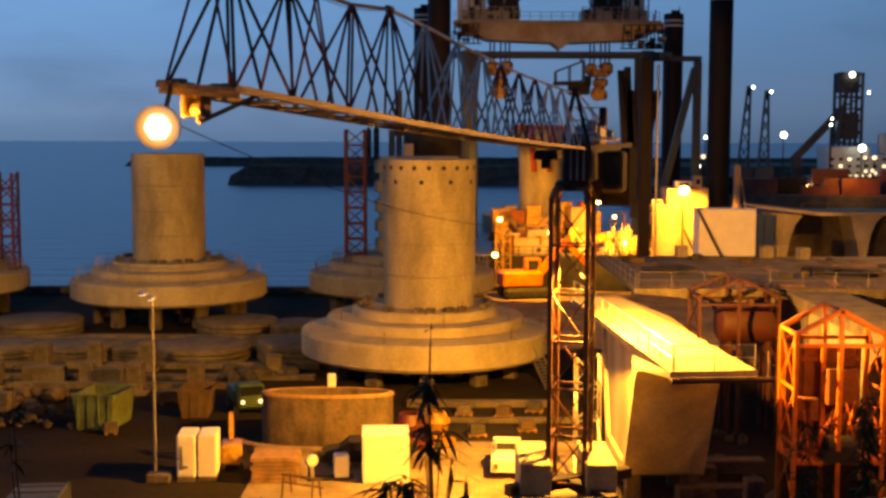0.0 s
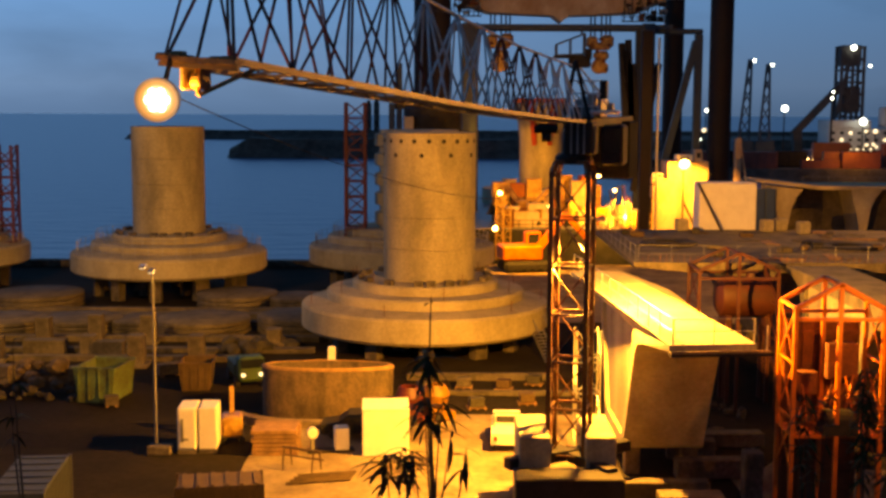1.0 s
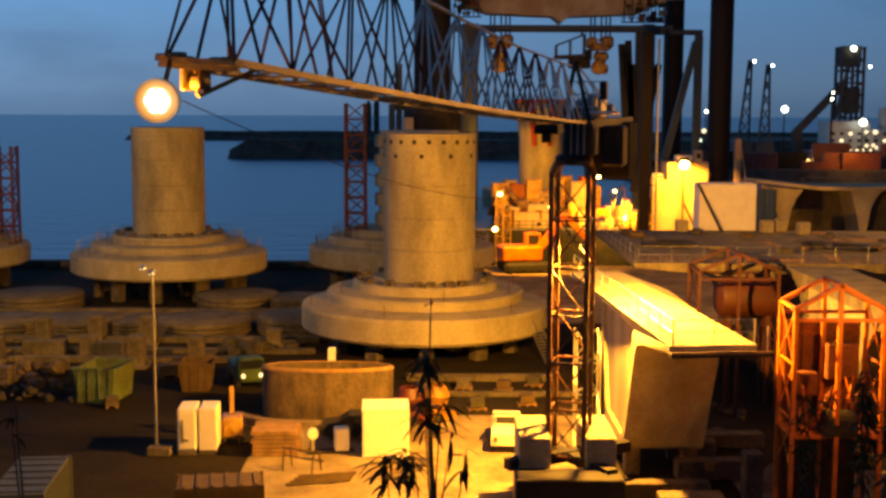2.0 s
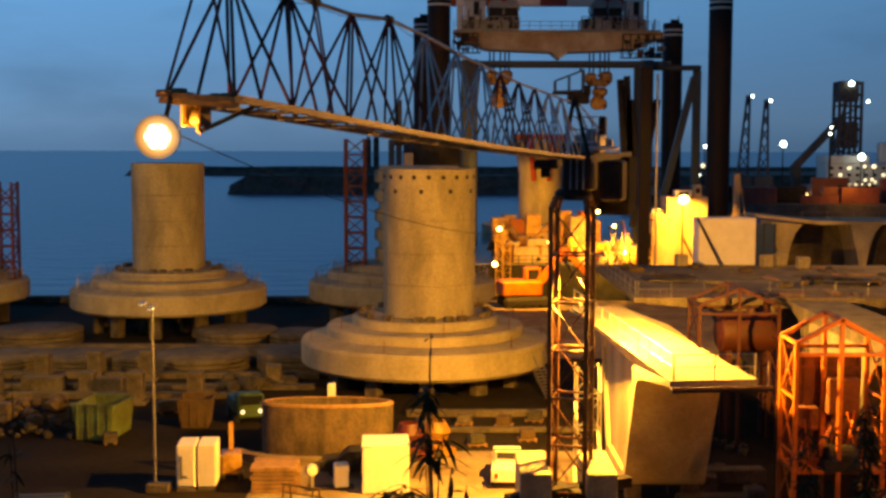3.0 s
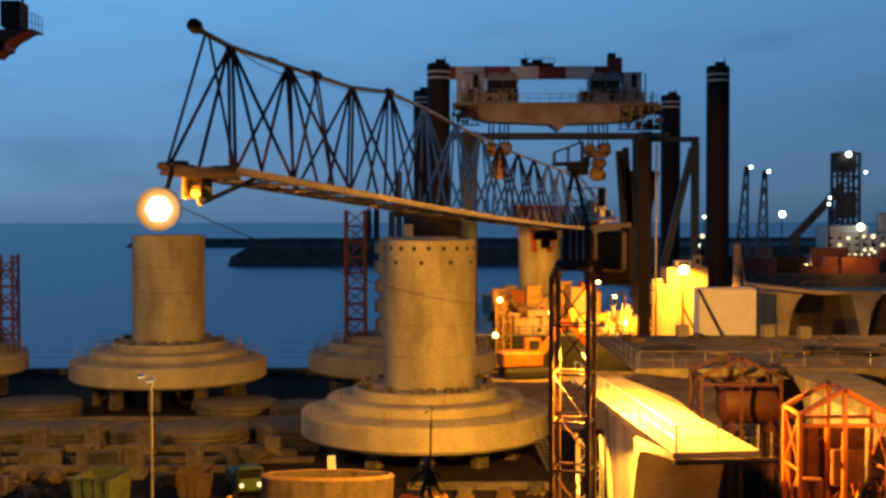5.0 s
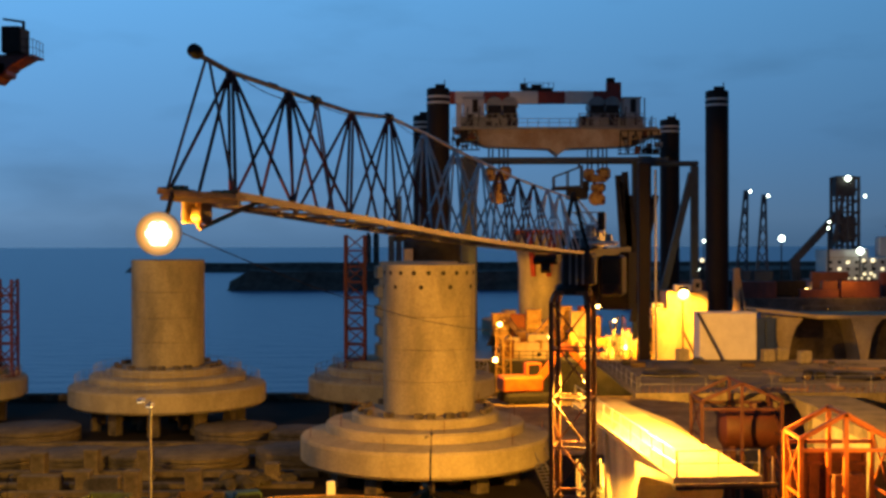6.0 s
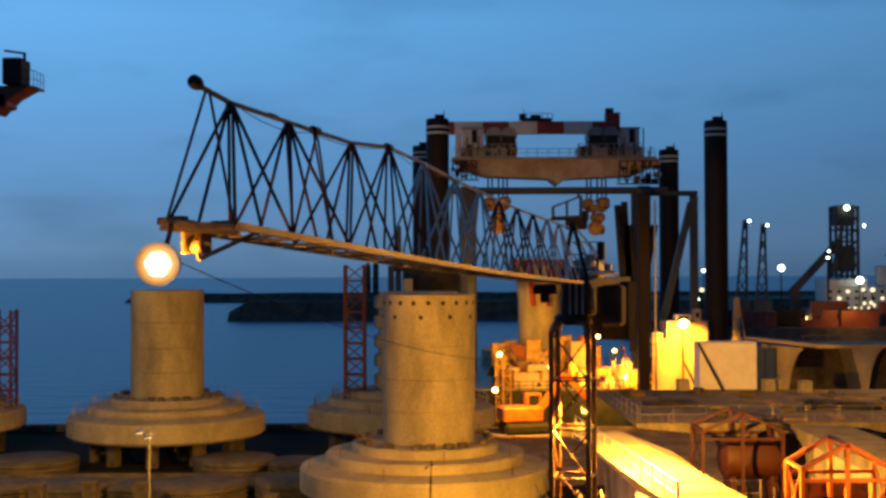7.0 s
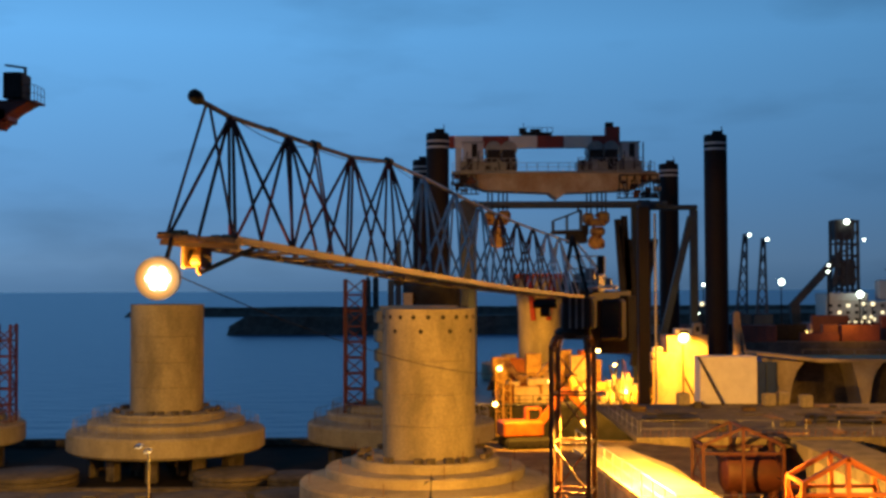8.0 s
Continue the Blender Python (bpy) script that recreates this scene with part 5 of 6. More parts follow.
def skip(at, turn, s, material, label):
    """An open waste skip with sloped ends and ribs."""
    t = thing("waste_skip", at, turn, label, "skip", "skips")
    w, d, h = s
    bm = bmesh.new()
    lo = [(-w / 2 + 0.25, -d / 2), (w / 2 - 0.25, -d / 2), (w / 2 - 0.25, d / 2), (-w / 2 + 0.25, d / 2)]
    hi = [(-w / 2, -d / 2 - 0.05), (w / 2, -d / 2 - 0.05), (w / 2, d / 2 + 0.05), (-w / 2, d / 2 + 0.05)]
    k = 0.94
    a = [bm.verts.new((x, y, 0)) for x, y in lo]
    b = [bm.verts.new((x, y, h)) for x, y in hi]
    c = [bm.verts.new((x * k, y * k, h)) for x, y in hi]
    e = [bm.verts.new((x * k, y * k, 0.12)) for x, y in lo]
    bm.faces.new(a)
    bm.faces.new(e)
    for p, q in ((a, b), (b, c), (c, e)):
        for i in range(4):
            bm.faces.new((p[i], p[(i + 1) % 4], q[(i + 1) % 4], q[i]))
    part("body", bm, material, t)
    for i in range(4):
        x = -w / 2 + 0.35 + (w - 0.7) * i / 3
        part("rib", B((x, -d / 2 - 0.06, h / 2), (0.09, 0.1, h * 0.95)), material, t)
    for y in (-d / 2 - 0.08, d / 2 + 0.08):
        part("rim", B((0, y, h), (w + 0.1, 0.12, 0.12)), material, t)


skip((-22.3, 79.0, 0), -8, (2.8, 3.4, 2.3), green_paint, "pale green open waste skip on the ground")
skip((-16.8, 82.0, 0), 4, (2.3, 2.4, 1.9), skip_brown, "brown rusty waste skip on the ground")


def truck(at, turn, material, label):
    t = thing("site_truck", at, turn, label, "truck")
    part("bed", B((-0.6, 0, 1.1), (3.0, 1.9, 0.9), bevel=0.08), material, t)
    c = part("cab", B((1.5, 0, 1.35), (1.3, 1.8, 1.7), bevel=0.15), material, t)
    part("windscreen", B((2.16, 0, 1.75), (0.04, 1.5, 0.6)), glass_dark, c)
    for y in (-0.6, 0.6):
        part("headlight", rod(bmesh.new(), (2.16, y, 1.0), (2.24, y, 1.0), 0.13, 12), bulb_dim, c)
    for x in (-1.4, 1.4):
        for y in (-0.9, 0.9):
            part("wheel", rod(bmesh.new(), (x, y - 0.14, 0.45), (x, y + 0.14, 0.45), 0.45, 18), rubber, t)


truck((-13.7, 83.5, 0), -70, green_dark, "dark green site truck with its lights on")

# oval ring wall
t = thing("ring_wall", (-7.1, 74.2, 0), 0, "rust-stained oval concrete ring wall open at the top", "ring wall")
part("wall", lathe(bmesh.new(), [(4.05, 0), (4.05, 3.1), (3.95, 3.25), (3.85, 3.25), (3.8, 3.15), (3.8, 0.2), (0, 0.2)], 64, 1.0, 0.32), concrete_wet, t, smooth=True)
part("rim", lathe(bmesh.new(), [(4.08, 3.08), (4.12, 3.1), (4.12, 3.2), (4.0, 3.3), (3.82, 3.3), (3.82, 3.25)], 64, 1.0, 0.32), timber, t, smooth=True)
post = thing("marker_block", (-7.3, 79.2, 0), 0, "white block standing behind the ring wall", "block")
part("body", B((0, 0, 1.7), (0.5, 0.5, 3.4), bevel=0.03), white_paint, post)

# white cabinets
for dx, dy in ((0, 0), (1.12, 0.1)):
    t = thing("white_cabinet", (-14.15 + dx, 66.6 + dy, 0), 4, "white steel cabinet on a low plinth in the yard", "cabinet", "white cabinets")
    part("plinth", B((0, 0, 0.12), (1.0, 2.0, 0.24)), concrete_old_dim, t)
    part("body", B((0, 0, 1.42), (1.02, 2.0, 2.36), bevel=0.06), white_paint, t)
    if not dx:
        d = part("door", B((0, -1.02, 1.4), (0.86, 0.05, 2.1), bevel=0.015), white_paint, t)
        part("grille", B((-0.26, -1.05, 1.35), (0.14, 0.03, 1.3)), grey_metal, d)
        part("grille", B((-0.1, -1.05, 0.85), (0.36, 0.03, 0.14)), grey_metal, d)
t = thing("digger", (-12.1, 68.6, 0), 100, "yellow mini digger behind the cabinets", "digger")
part("arm", bar(bmesh.new(), (0, 0, 1.6), (0.8, 0, 3.0), 0.25, 0.3), crane_yellow, t)
part("arm", bar(bmesh.new(), (0.8, 0, 3.0), (1.6, 0, 1.4), 0.2, 0.25), crane_yellow, t)
part("body", B((-0.3, 0, 1.0), (1.6, 1.2, 1.2), bevel=0.15), crane_yellow, t)
for y in (-0.5, 0.5):
    part("track", B((-0.2, y, 0.25), (1.8, 0.35, 0.5), bevel=0.15), rubber, t)

# bright cabin
t = cabin("office_cabin", (-3.15, 66.4, 0.06), (2.55, 2.6, 2.6), white_paint, "white cabin end brightly lit by the crane lamp", "cabin", turn=3)

# lamp post
t = thing("street_lamp", (-15.8, 65.7, 0), 0, "tall grey lamp post with two heads on a concrete foot", "street lamp")
part("foot", B((0.2, 0, 0.25), (1.3, 0.9, 0.5), bevel=0.06), concrete_old_dim, t)
part("pole", rod(bmesh.new(), (0, 0, 0.6), (0, 0, 10.4), 0.09, 12, 0.06), grey_metal, t, smooth=True)
for dx, dz in ((-0.45, 10.5), (0.02, 10.25)):
    h = part("head", B((dx, -0.25, dz), (0.36, 0.75, 0.14), bevel=0.04), galvanised, t)
    part("lens", B((dx, -0.3, dz - 0.085), (0.26, 0.5, 0.03)), bulb_dim, h)
    part("arm", bar(bmesh.new(), (0, 0, dz - 0.1), (dx, -0.1, dz), 0.06), galvanised, t)

# timber stack
t = thing("timber_stack", (-9.2, 66.3, 0.06), 2, "stack of orange timber boards on the pad", "timber stack")
rnd = random.Random(11)
for k in range(6):
    for j in range(4):
        part("board", B((rnd.uniform(-0.08, 0.08), -0.9 + 0.6 * j, 0.12 + 0.24 * k), (2.5, 0.56, 0.2), bevel=0.01), timber, t)

# pale curved slab edge in front of the ring wall
bm = bmesh.new()
for k in range(14):
    a, b = -2.9 + 2.6 * k / 14, -2.9 + 2.6 * (k + 1) / 14
    bar(bm, (5.6 * math.cos(a), 2.7 * math.sin(a), 0.25), (5.6 * math.cos(b), 2.7 * math.sin(b), 0.25), 0.7, 0.5)
solid("kerb", bm, sand, "curved sandy kerb round the ring wall", "kerb", kind="structure", at=(-7.1, 73.8, 0))


def pickup(at, turn, label):
    t = thing("pickup_truck", at, turn, label, "pickup truck")
    part("body", prism(bmesh.new(), [(-2.3, 0.45), (2.3, 0.45), (2.35, 0.95), (1.1, 1.1), (-2.35, 1.1)], -0.85, 0.85), white_paint, t)
    c = part("cab", prism(bmesh.new(), [(-0.5, 1.1), (1.2, 1.1), (0.6, 1.72), (-0.4, 1.75)], -0.76, 0.76), white_paint, t)
    part("windscreen", bar(bmesh.new(), (0, 1.18, 1.14), (0, 0.64, 1.7), 1.3, 0.02), glass_dark, c)
    part("rear_window", B((0, -0.48, 1.45), (1.2, 0.05, 0.4)), glass_dark, c)
    for x in (-0.78, 0.78):
        part("side_window", B((x, 0.2, 1.42), (0.02, 0.9, 0.36)), glass_dark, c)
    for x in (-0.78, 0.78):
        for y in (-1.4, 1.4):
            part("wheel", rod(bmesh.new(), (x - 0.1, y, 0.36), (x + 0.1, y, 0.36), 0.36, 16), rubber, t)
    part("load_bed", B((0, -1.45, 0.9), (1.4, 1.5, 0.1)), dark_steel, t)
    for x in (-0.6, 0.6):
        part("tail_light", B((x, -2.36, 0.8), (0.2, 0.05, 0.25)), red_paint, t)
    part("roll_bar", bar(bar(bar(bmesh.new(), (-0.7, -0.75, 1.1), (-0.7, -0.75, 1.9), 0.07), (0.7, -0.75, 1.1), (0.7, -0.75, 1.9), 0.07), (-0.7, -0.75, 1.9), (0.7, -0.75, 1.9), 0.07), dark_steel, t)


pickup((3.7, 68.2, 0.06), -3, "white pickup truck parked on the sandy pad")

# ---- lower yard ----


def container(at, turn, s, material, label):
    t = thing("shipping_container", at, turn, label, "container", "containers")
    w, d, h = s
    part("shell", B((0, 0, h / 2), (w - 0.1, d - 0.1, h - 0.06)), material, t)
    rib = None
    for side in (-1, 1):
        n = int(d / 0.3)
        for k in range(n):
            m = Matrix.Translation((side * (w / 2 - 0.03), -d / 2 + (k + 0.5) * d / n, h / 2))
            if rib is None:
                rib = part("corrugation", B((0, 0, 0), (0.07, 0.15, h - 0.3)), material, t, at=m)
            else:
                again("corrugation", rib, t, m)
    for x in (-w / 2, w / 2):
        for y in (-d / 2, d / 2):
            part("corner_post", B((x * 0.97, y * 0.985, h / 2), (0.16, 0.16, h)), material, t)
    for k in range(6):
        part("roof_rib", B((0, -d / 2 + (k + 0.5) * d / 6, h + 0.01), (w - 0.2, 0.2, 0.04)), material, t)


container((-18.6, 53.5, 0), 6, (2.4, 6.0, 2.6), container_blue, "blue-grey shipping container with a rusty side")
container((-10.5, 56.0, 0), -80, (2.3, 4.0, 1.6), skip_brown, "low brown container with a ribbed roof")

rnd = random.Random(21)


def rubble(at, n, spread, big, label, material=None):
    t = thing("rubble_pile", at, 0, label, "rubble", "rubble piles")
    for k in range(n):
        r = rnd.uniform(0.35, 1.0) * big
        x, y = rnd.gauss(0, spread), rnd.gauss(0, spread)
        bm = bmesh.new()
        bmesh.ops.create_icosphere(bm, subdivisions=1, radius=r)
        for v in bm.verts:
            v.co *= rnd.uniform(0.75, 1.2)
            v.co.z *= 0.75
        z = max(0.2, (1 - (abs(x) + abs(y)) / (2.4 * spread)) * big * 1.6)
        part("stone", bm, material or concrete_wet, t, at=pose(x, y, z * rnd.uniform(0.5, 1.0), 0, 0, rnd.uniform(0, 360)))


rubble((-27.0, 80.0, 0), 22, 1.4, 0.55, "heap of broken concrete and stones", hill_soil)
rubble((-29.0, 86.0, 0), 22, 1.6, 0.8, "heap of broken concrete on the ground", concrete_wet)
rubble((-31.5, 76.5, 0), 18, 1.2, 0.7, "heap of stones beside the heap of concrete", hill_soil)
rubble((-15.5, 94.0, 0), 22, 1.6, 0.9, "dark heap of earth between the rings", hill_soil)
rubble((17.6, 84.0 - 8.0, 0), 10, 0.9, 0.4, "scattered stones under the frame")
rubble((14.8, 70.5, 0), 14, 1.0, 0.45, "scattered broken concrete beside the deck segment")


def block(at, s, material=None, turn=0, label="grey concrete block lying in the yard"):
    t = thing("concrete_block", at, turn, label, "concrete block", "yard blocks")
    part("body", B((0, 0, s[2] / 2 + 0.1), s, bevel=0.05), material or concrete_old_dim, t)
    for k in (-1, 1):
        part("bearer", B((k * s[0] * 0.32, 0, 0.05), (0.2, s[1] * 1.05, 0.1)), timber, t)


for x, y, s, a in ((11.0, 58.0, (4.2, 0.8, 0.9), 0), (14.0, 61.5, (3.8, 0.9, 1.0), 4), (15.2, 58.0, (0.9, 0.9, 2.4), 0), (13.6, 65.0, (2.6, 0.9, 1.1), -6), (16.5, 67.5, (3.4, 1.0, 0.8), 3),
                   (11.6, 55.0, (3.0, 1.2, 1.2), 0), (16.4, 52.5, (3.0, 1.2, 0.9), 12), (19.0, 50.6, (2.2, 1.2, 1.0), 20), (-25.0, 83.5, (2.0, 1.0, 1.0), 10), (-30.5, 82.5, (1.8, 1.0, 1.3), -10),
                   (-19.6, 85.6, (1.6, 0.8, 0.8), 30), (-21.2, 76.5, (0.9, 0.7, 0.6), 15), (-25.6, 92.0, (2.4, 1.0, 1.2), 0), (-30.8, 93.0, (3.2, 1.2, 1.1), 0), (-36.0, 92.0, (3.0, 1.2, 1.4), 0)):
    block((x, y, 0), s, None, a)
bm = lathe(bmesh.new(), [(2.9, 0), (2.5, 0.25), (1.6, 1.0), (0.7, 1.6), (0, 1.75)], 24)
for v in bm.verts:
    v.co += Vector((0.2, 0.2, 0.12)) * noise.noise(v.co * 1.3)
solid("sand_heap", bm, sand, "pale sand heap beside the orange frame", "sand heap", at=(18.6, 60.5, 0), smooth=True)
# pump, small plant and pipes on the pad
t = thing("site_pump", (-5.9, 66.2, 0.06), 10, "small white site pump with hose drum on the pad", "pump")
part("body", B((0.3, 0, 0.75), (0.8, 0.8, 1.3), bevel=0.08), white_paint, t)
part("drum", rod(bmesh.new(), (-1.3, -0.2, 1.1), (-1.3, 0.2, 1.1), 0.3, 16), white_paint, t)
part("stand", bar(bmesh.new(), (-1.3, 0, 0), (-1.3, 0, 1.0), 0.16), galvanised, t)
part("skid", B((-0.3, 0, 0.06), (2.6, 0.7, 0.12)), dark_steel, t)
t = thing("dark_car", (-4.9, 69.4, 0.06), 90, "dark car parked behind the white cabin", "car")
part("body", prism(bmesh.new(), [(-2.1, 0.3), (2.1, 0.3), (2.1, 0.85), (1.1, 1.0), (0.5, 1.45), (-1.2, 1.45), (-1.9, 0.95), (-2.1, 0.9)], -0.85, 0.85), dark_steel, t)
for x in (-0.8, 0.8):
    for y in (-1.3, 1.3):
        part("wheel", rod(bmesh.new(), (x - 0.1, y, 0.32), (x + 0.1, y, 0.32), 0.32, 16), rubber, t)
    part("side_window", B((x * 1.07, -0.3, 1.2), (0.02, 1.4, 0.3)), glass_dark, t)
t = thing("pipe_stack", (-6.6, 61.0, 0.06), 20, "few dark rusty pipes lying on the pad", "pipe stack")
for k in range(4):
    part("pipe", rod(bmesh.new(), (-1.6 + 0.3 * k, 0.4 * k - 0.6, 0.1), (1.7 + 0.2 * k, 0.36 * k - 0.9, 0.1), 0.07, 12), skip_brown, t)
t = thing("trestle", (-7.4, 62.6, 0.06), -25, "low brown steel trestle on the pad", "trestle")
for x in (-0.9, 0.9):
    for y in (-0.3, 0.3):
        part("leg", bar(bmesh.new(), (x, y * 1.6, 0), (x, y, 1.1), 0.07), skip_brown, t)
part("top_bar", bar(bmesh.new(), (-1.2, 0, 1.1), (1.2, 0, 1.1), 0.1), skip_brown, t)
part("top_bar", bar(bmesh.new(), (-1.2, 0.25, 0.6), (1.2, 0.25, 0.6), 0.07), skip_brown, t)
for x, y, c in ((-2.0, 72.2, mixer_red), (-0.4, 72.8, mixer_orange)):
    t = thing("mixer", (x, y, 0.06), 30, "small %s concrete mixer on the pad" % ("red" if c is mixer_red else "orange"), "mixer", "mixers")
    part("drum", lathe(bmesh.new(), [(0, 0.9), (0.7, 1.1), (0.9, 1.7), (0.6, 2.3), (0.5, 2.3), (0.7, 1.7)], 20), c, t, smooth=True)
    part("frame", box(B((0, 0, 0.5), (1.2, 0.9, 0.9), bevel=0.05), (0.9, 0, 0.3), (0.8, 0.5, 0.5)), c, t)
    for y2 in (-0.5, 0.5):
        part("wheel", rod(bmesh.new(), (0, y2 - 0.06, 0.3), (0, y2 + 0.06, 0.3), 0.3, 14), rubber, t)
# steps up the footing and a working platform by the pier
t = thing("access_stair", (8.3, 90.5, 0), 20, "thin steel access stair beside the pier footing", "stair")
for k in range(10):
    part("tread", B((0, 0.28 * k, 0.2 + 0.2 * k), (1.0, 0.28, 0.04)), galvanised, t)
for x in (-0.5, 0.5):
    part("stringer", bar(bmesh.new(), (x, 0, 0.1), (x, 2.8, 2.1), 0.05, 0.2), galvanised, t)
    part("handrail", bar(bmesh.new(), (x, 0, 1.2), (x, 2.8, 3.2), 0.05), galvanised, t)
# scaffold beside the crane mast
t = thing("scaffold", (8.0, 66.0, 0.06), 0, "thin scaffold tower behind the crane mast", "scaffold")
lattice_mast(t, 7.0, 1.3, galvanised, galvanised, 2.0, 0.03, 0.02)

# pallets and bundles on the ground before the pier
rnd = random.Random(41)
for k, (x, y) in enumerate(((1.5, 82.0), (4.2, 81.5), (6.4, 83.0), (-1.2, 81.0), (5.5, 77.5), (2.2, 76.2))):
    t = thing("pallet", (x, y, 0), rnd.uniform(-25, 25), "wooden pallet with a tied load on the ground", "pallet", "pallets")
    for j in range(5):
        part("slat", B((0, -0.44 + 0.22 * j, 0.13), (1.2, 0.14, 0.03)), timber, t)
    for j in (-1, 0, 1):
        part("runner", B((0.52 * j, 0, 0.06), (0.1, 1.0, 0.11)), timber, t)
    part("load", B((0, 0, 0.45), (1.0, 0.8, 0.6), bevel=0.08), (concrete_old_dim, skip_brown, hill_soil)[k % 3], t)

# pale crane post on the barge
t = thing("deck_crane", (38.4, 158.5, 3.9), 0, "pale deck crane post on the barge", "deck crane")
part("pedestal", lathe(bmesh.new(), [(0, 0), (1.0, 0), (1.0, 5.4), (0.55, 6.4), (0, 6.4)], 20), cream_paint, t, smooth=True)
part("post", B((-0.1, 0, 8.8), (0.8, 0.8, 5.6), bevel=0.08), cream_paint, t)
part("stay", bar(bmesh.new(), (0.2, 0, 11.0), (1.2, 0, 5.2), 0.2), cream_paint, t)

# broken pieces, drums and boards lying between the wing and the orange frame
rc = random.Random(97)
for k in range(14):
    x, y = rc.uniform(11.5, 18.5), rc.uniform(50.5, 68.0)
    if 15.4 < x < 20.4 and 53.4 < y < 57.4 or x < 14.0 and y > 57.0:
        continue
    t = thing("site_drum", (x, y, 0.06), rc.uniform(0, 90), "dented brown steel drum standing in the yard", "drum", "drums in the yard")
    h = rc.uniform(0.8, 1.0)
    part("shell", lathe(bmesh.new(), [(0, 0), (0.29, 0), (0.3, 0.03), (0.29, h * 0.33), (0.31, h * 0.35), (0.29, h * 0.37), (0.29, h * 0.66), (0.31, h * 0.68), (0.29, h * 0.7), (0.29, h - 0.03), (0.3, h), (0, h - 0.02)], 20), (skip_brown, rust, dark_steel)[k % 3], t, smooth=True)
    part("bung", rod(bmesh.new(), (0.15, 0, h - 0.02), (0.15, 0, h + 0.03), 0.05, 8), dark_steel, t)
for k in range(10):
    x, y = rc.uniform(11.5, 15.0), rc.uniform(48.5, 56.5)
    t = thing("loose_board", (x, y, 0.05), rc.uniform(0, 180), "loose weathered board lying in the yard", "board", "loose boards")
    part("plank", B((0, 0, 0.05), (rc.uniform(1.2, 3.0), 0.22, 0.06), bevel=0.01), timber, t)
    part("batten", B((0.3, 0, 0.1), (0.08, 0.3, 0.05)), skip_brown, t)

# ---- far harbour ----


def luffing_crane(at, h, lean, label="slender harbour crane far off with a light on top"):
    t = thing("harbour_crane", at, 0, label, "harbour crane", "harbour cranes")
    for x in (-2.2, 2.2):
        part("jib_leg", bar(bmesh.new(), (x, 0, 0), (lean + x * 0.2, 0, h), 0.7), blue_steel, t)
    for k in range(7):
        f, g = k / 7, (k + 1) / 7
        w0, w1 = 2.2 * (1 - 0.8 * f), 2.2 * (1 - 0.8 * g)
        part("bracing", bar(bmesh.new(), (lean * f - w0, 0, h * f), (lean * g + w1, 0, h * g), 0.35), blue_steel, t)
        part("bracing", bar(bmesh.new(), (lean * f + w0, 0, h * f), (lean * g - w1, 0, h * g), 0.35), blue_steel, t)
    part("machine_house", B((0, 0, 4.0), (7.0, 5.0, 8.0), bevel=0.3), blue_steel, t)
    part("top_lamp", ball(bmesh.new(), (lean + 1.4, 0, h - 0.4), 0.5), bulb_cool, t)


luffing_crane((102.8, 420, 1.0), 35.5, 2.0)
luffing_crane((110.0, 420, 1.0), 34.0, 1.0)

silo = thing("loading_tower", (140.5, 425, 1.0), 0, "tall dark loading tower with conveyor far off", "loading tower")
for x in (-3.8, 0, 3.8):
    for y in (-3, 3):
        part("column", bar(bmesh.new(), (x, y, 0), (x, y, 40), 0.9), far_steel, silo)
for k in range(10):
    z = 4 + 4 * k
    part("floor", B((0, 0, z), (8.6, 7, 0.5)), far_steel, silo)
    part("brace", bar(bmesh.new(), (-3.8, -3, z - 4), (3.8, -3, z), 0.5), far_steel, silo)
part("head_house", B((-0.5, 0, 37), (6.6, 6.4, 7.0), bevel=0.2), far_steel, silo)
part("bin", B((0.5, 0, 22), (5.4, 5.4, 9.0), bevel=0.5), far_steel, silo)
part("conveyor", bar(bmesh.new(), (-3.0, -1, 27.0), (-19.0, -1, 10.0), 2.0, 2.4), far_steel, silo)
part("chute", bar(bmesh.new(), (-1.0, -3.4, 36.0), (-5.5, -3.4, 16.0), 1.0), far_steel, silo)
part("jetty_leg", bar(bmesh.new(), (-17.0, -1, 0), (-18.0, -1, 11.0), 3.0), far_steel, silo)
for x, z in ((-0.3, 39.6), (5.6, 33.4)):
    part("lamp", ball(bmesh.new(), (x, -4.2, z), 0.9 if x < 1 else 0.45), bulb_cool, silo)

ship = thing("cargo_ship", (160, 415, -3), 0, "white and rust cargo ship lit at the far quay", "ship")
bm = bmesh.new()
hullp = [(-38, 2.0), (-36, 9), (60, 9), (60, 0), (-34, 0)]
fr = [bm.verts.new((x, -8, z)) for x, z in hullp]
bk = [bm.verts.new((x, 8, z)) for x, z in hullp]
bm.faces.new(fr), bm.faces.new(bk)
for k in range(5):
    bm.faces.new((fr[k], fr[(k + 1) % 5], bk[(k + 1) % 5], bk[k]))
part("hull", bm, container_red, ship)
house = part("superstructure", B((-18, 0, 12.5), (26, 12, 7.5), bevel=0.3), ship_white, ship)
part("bridge_deck", B((-24, 0, 17.6), (14, 13, 3.0), bevel=0.3), ship_white, ship)
for row in range(3):
    for k in range(9):
        part("porthole", B((-29.5 + 2.9 * k, -6.04, 10.2 + 2.3 * row), (1.1, 0.1, 0.9)), bulb_dim if (k * 7 + row * 3) % 5 == 0 else glass_dark, house)
for k in range(6):
    part("deck_lamp", ball(bmesh.new(), (-29 + 2.3 * k, -8.4, 9.4), 0.4), bulb_dim, ship)
part("mast", rod(bmesh.new(), (-6, 0, 16), (-6, 0, 32), 0.7, 8, 0.3), ship_white, ship)
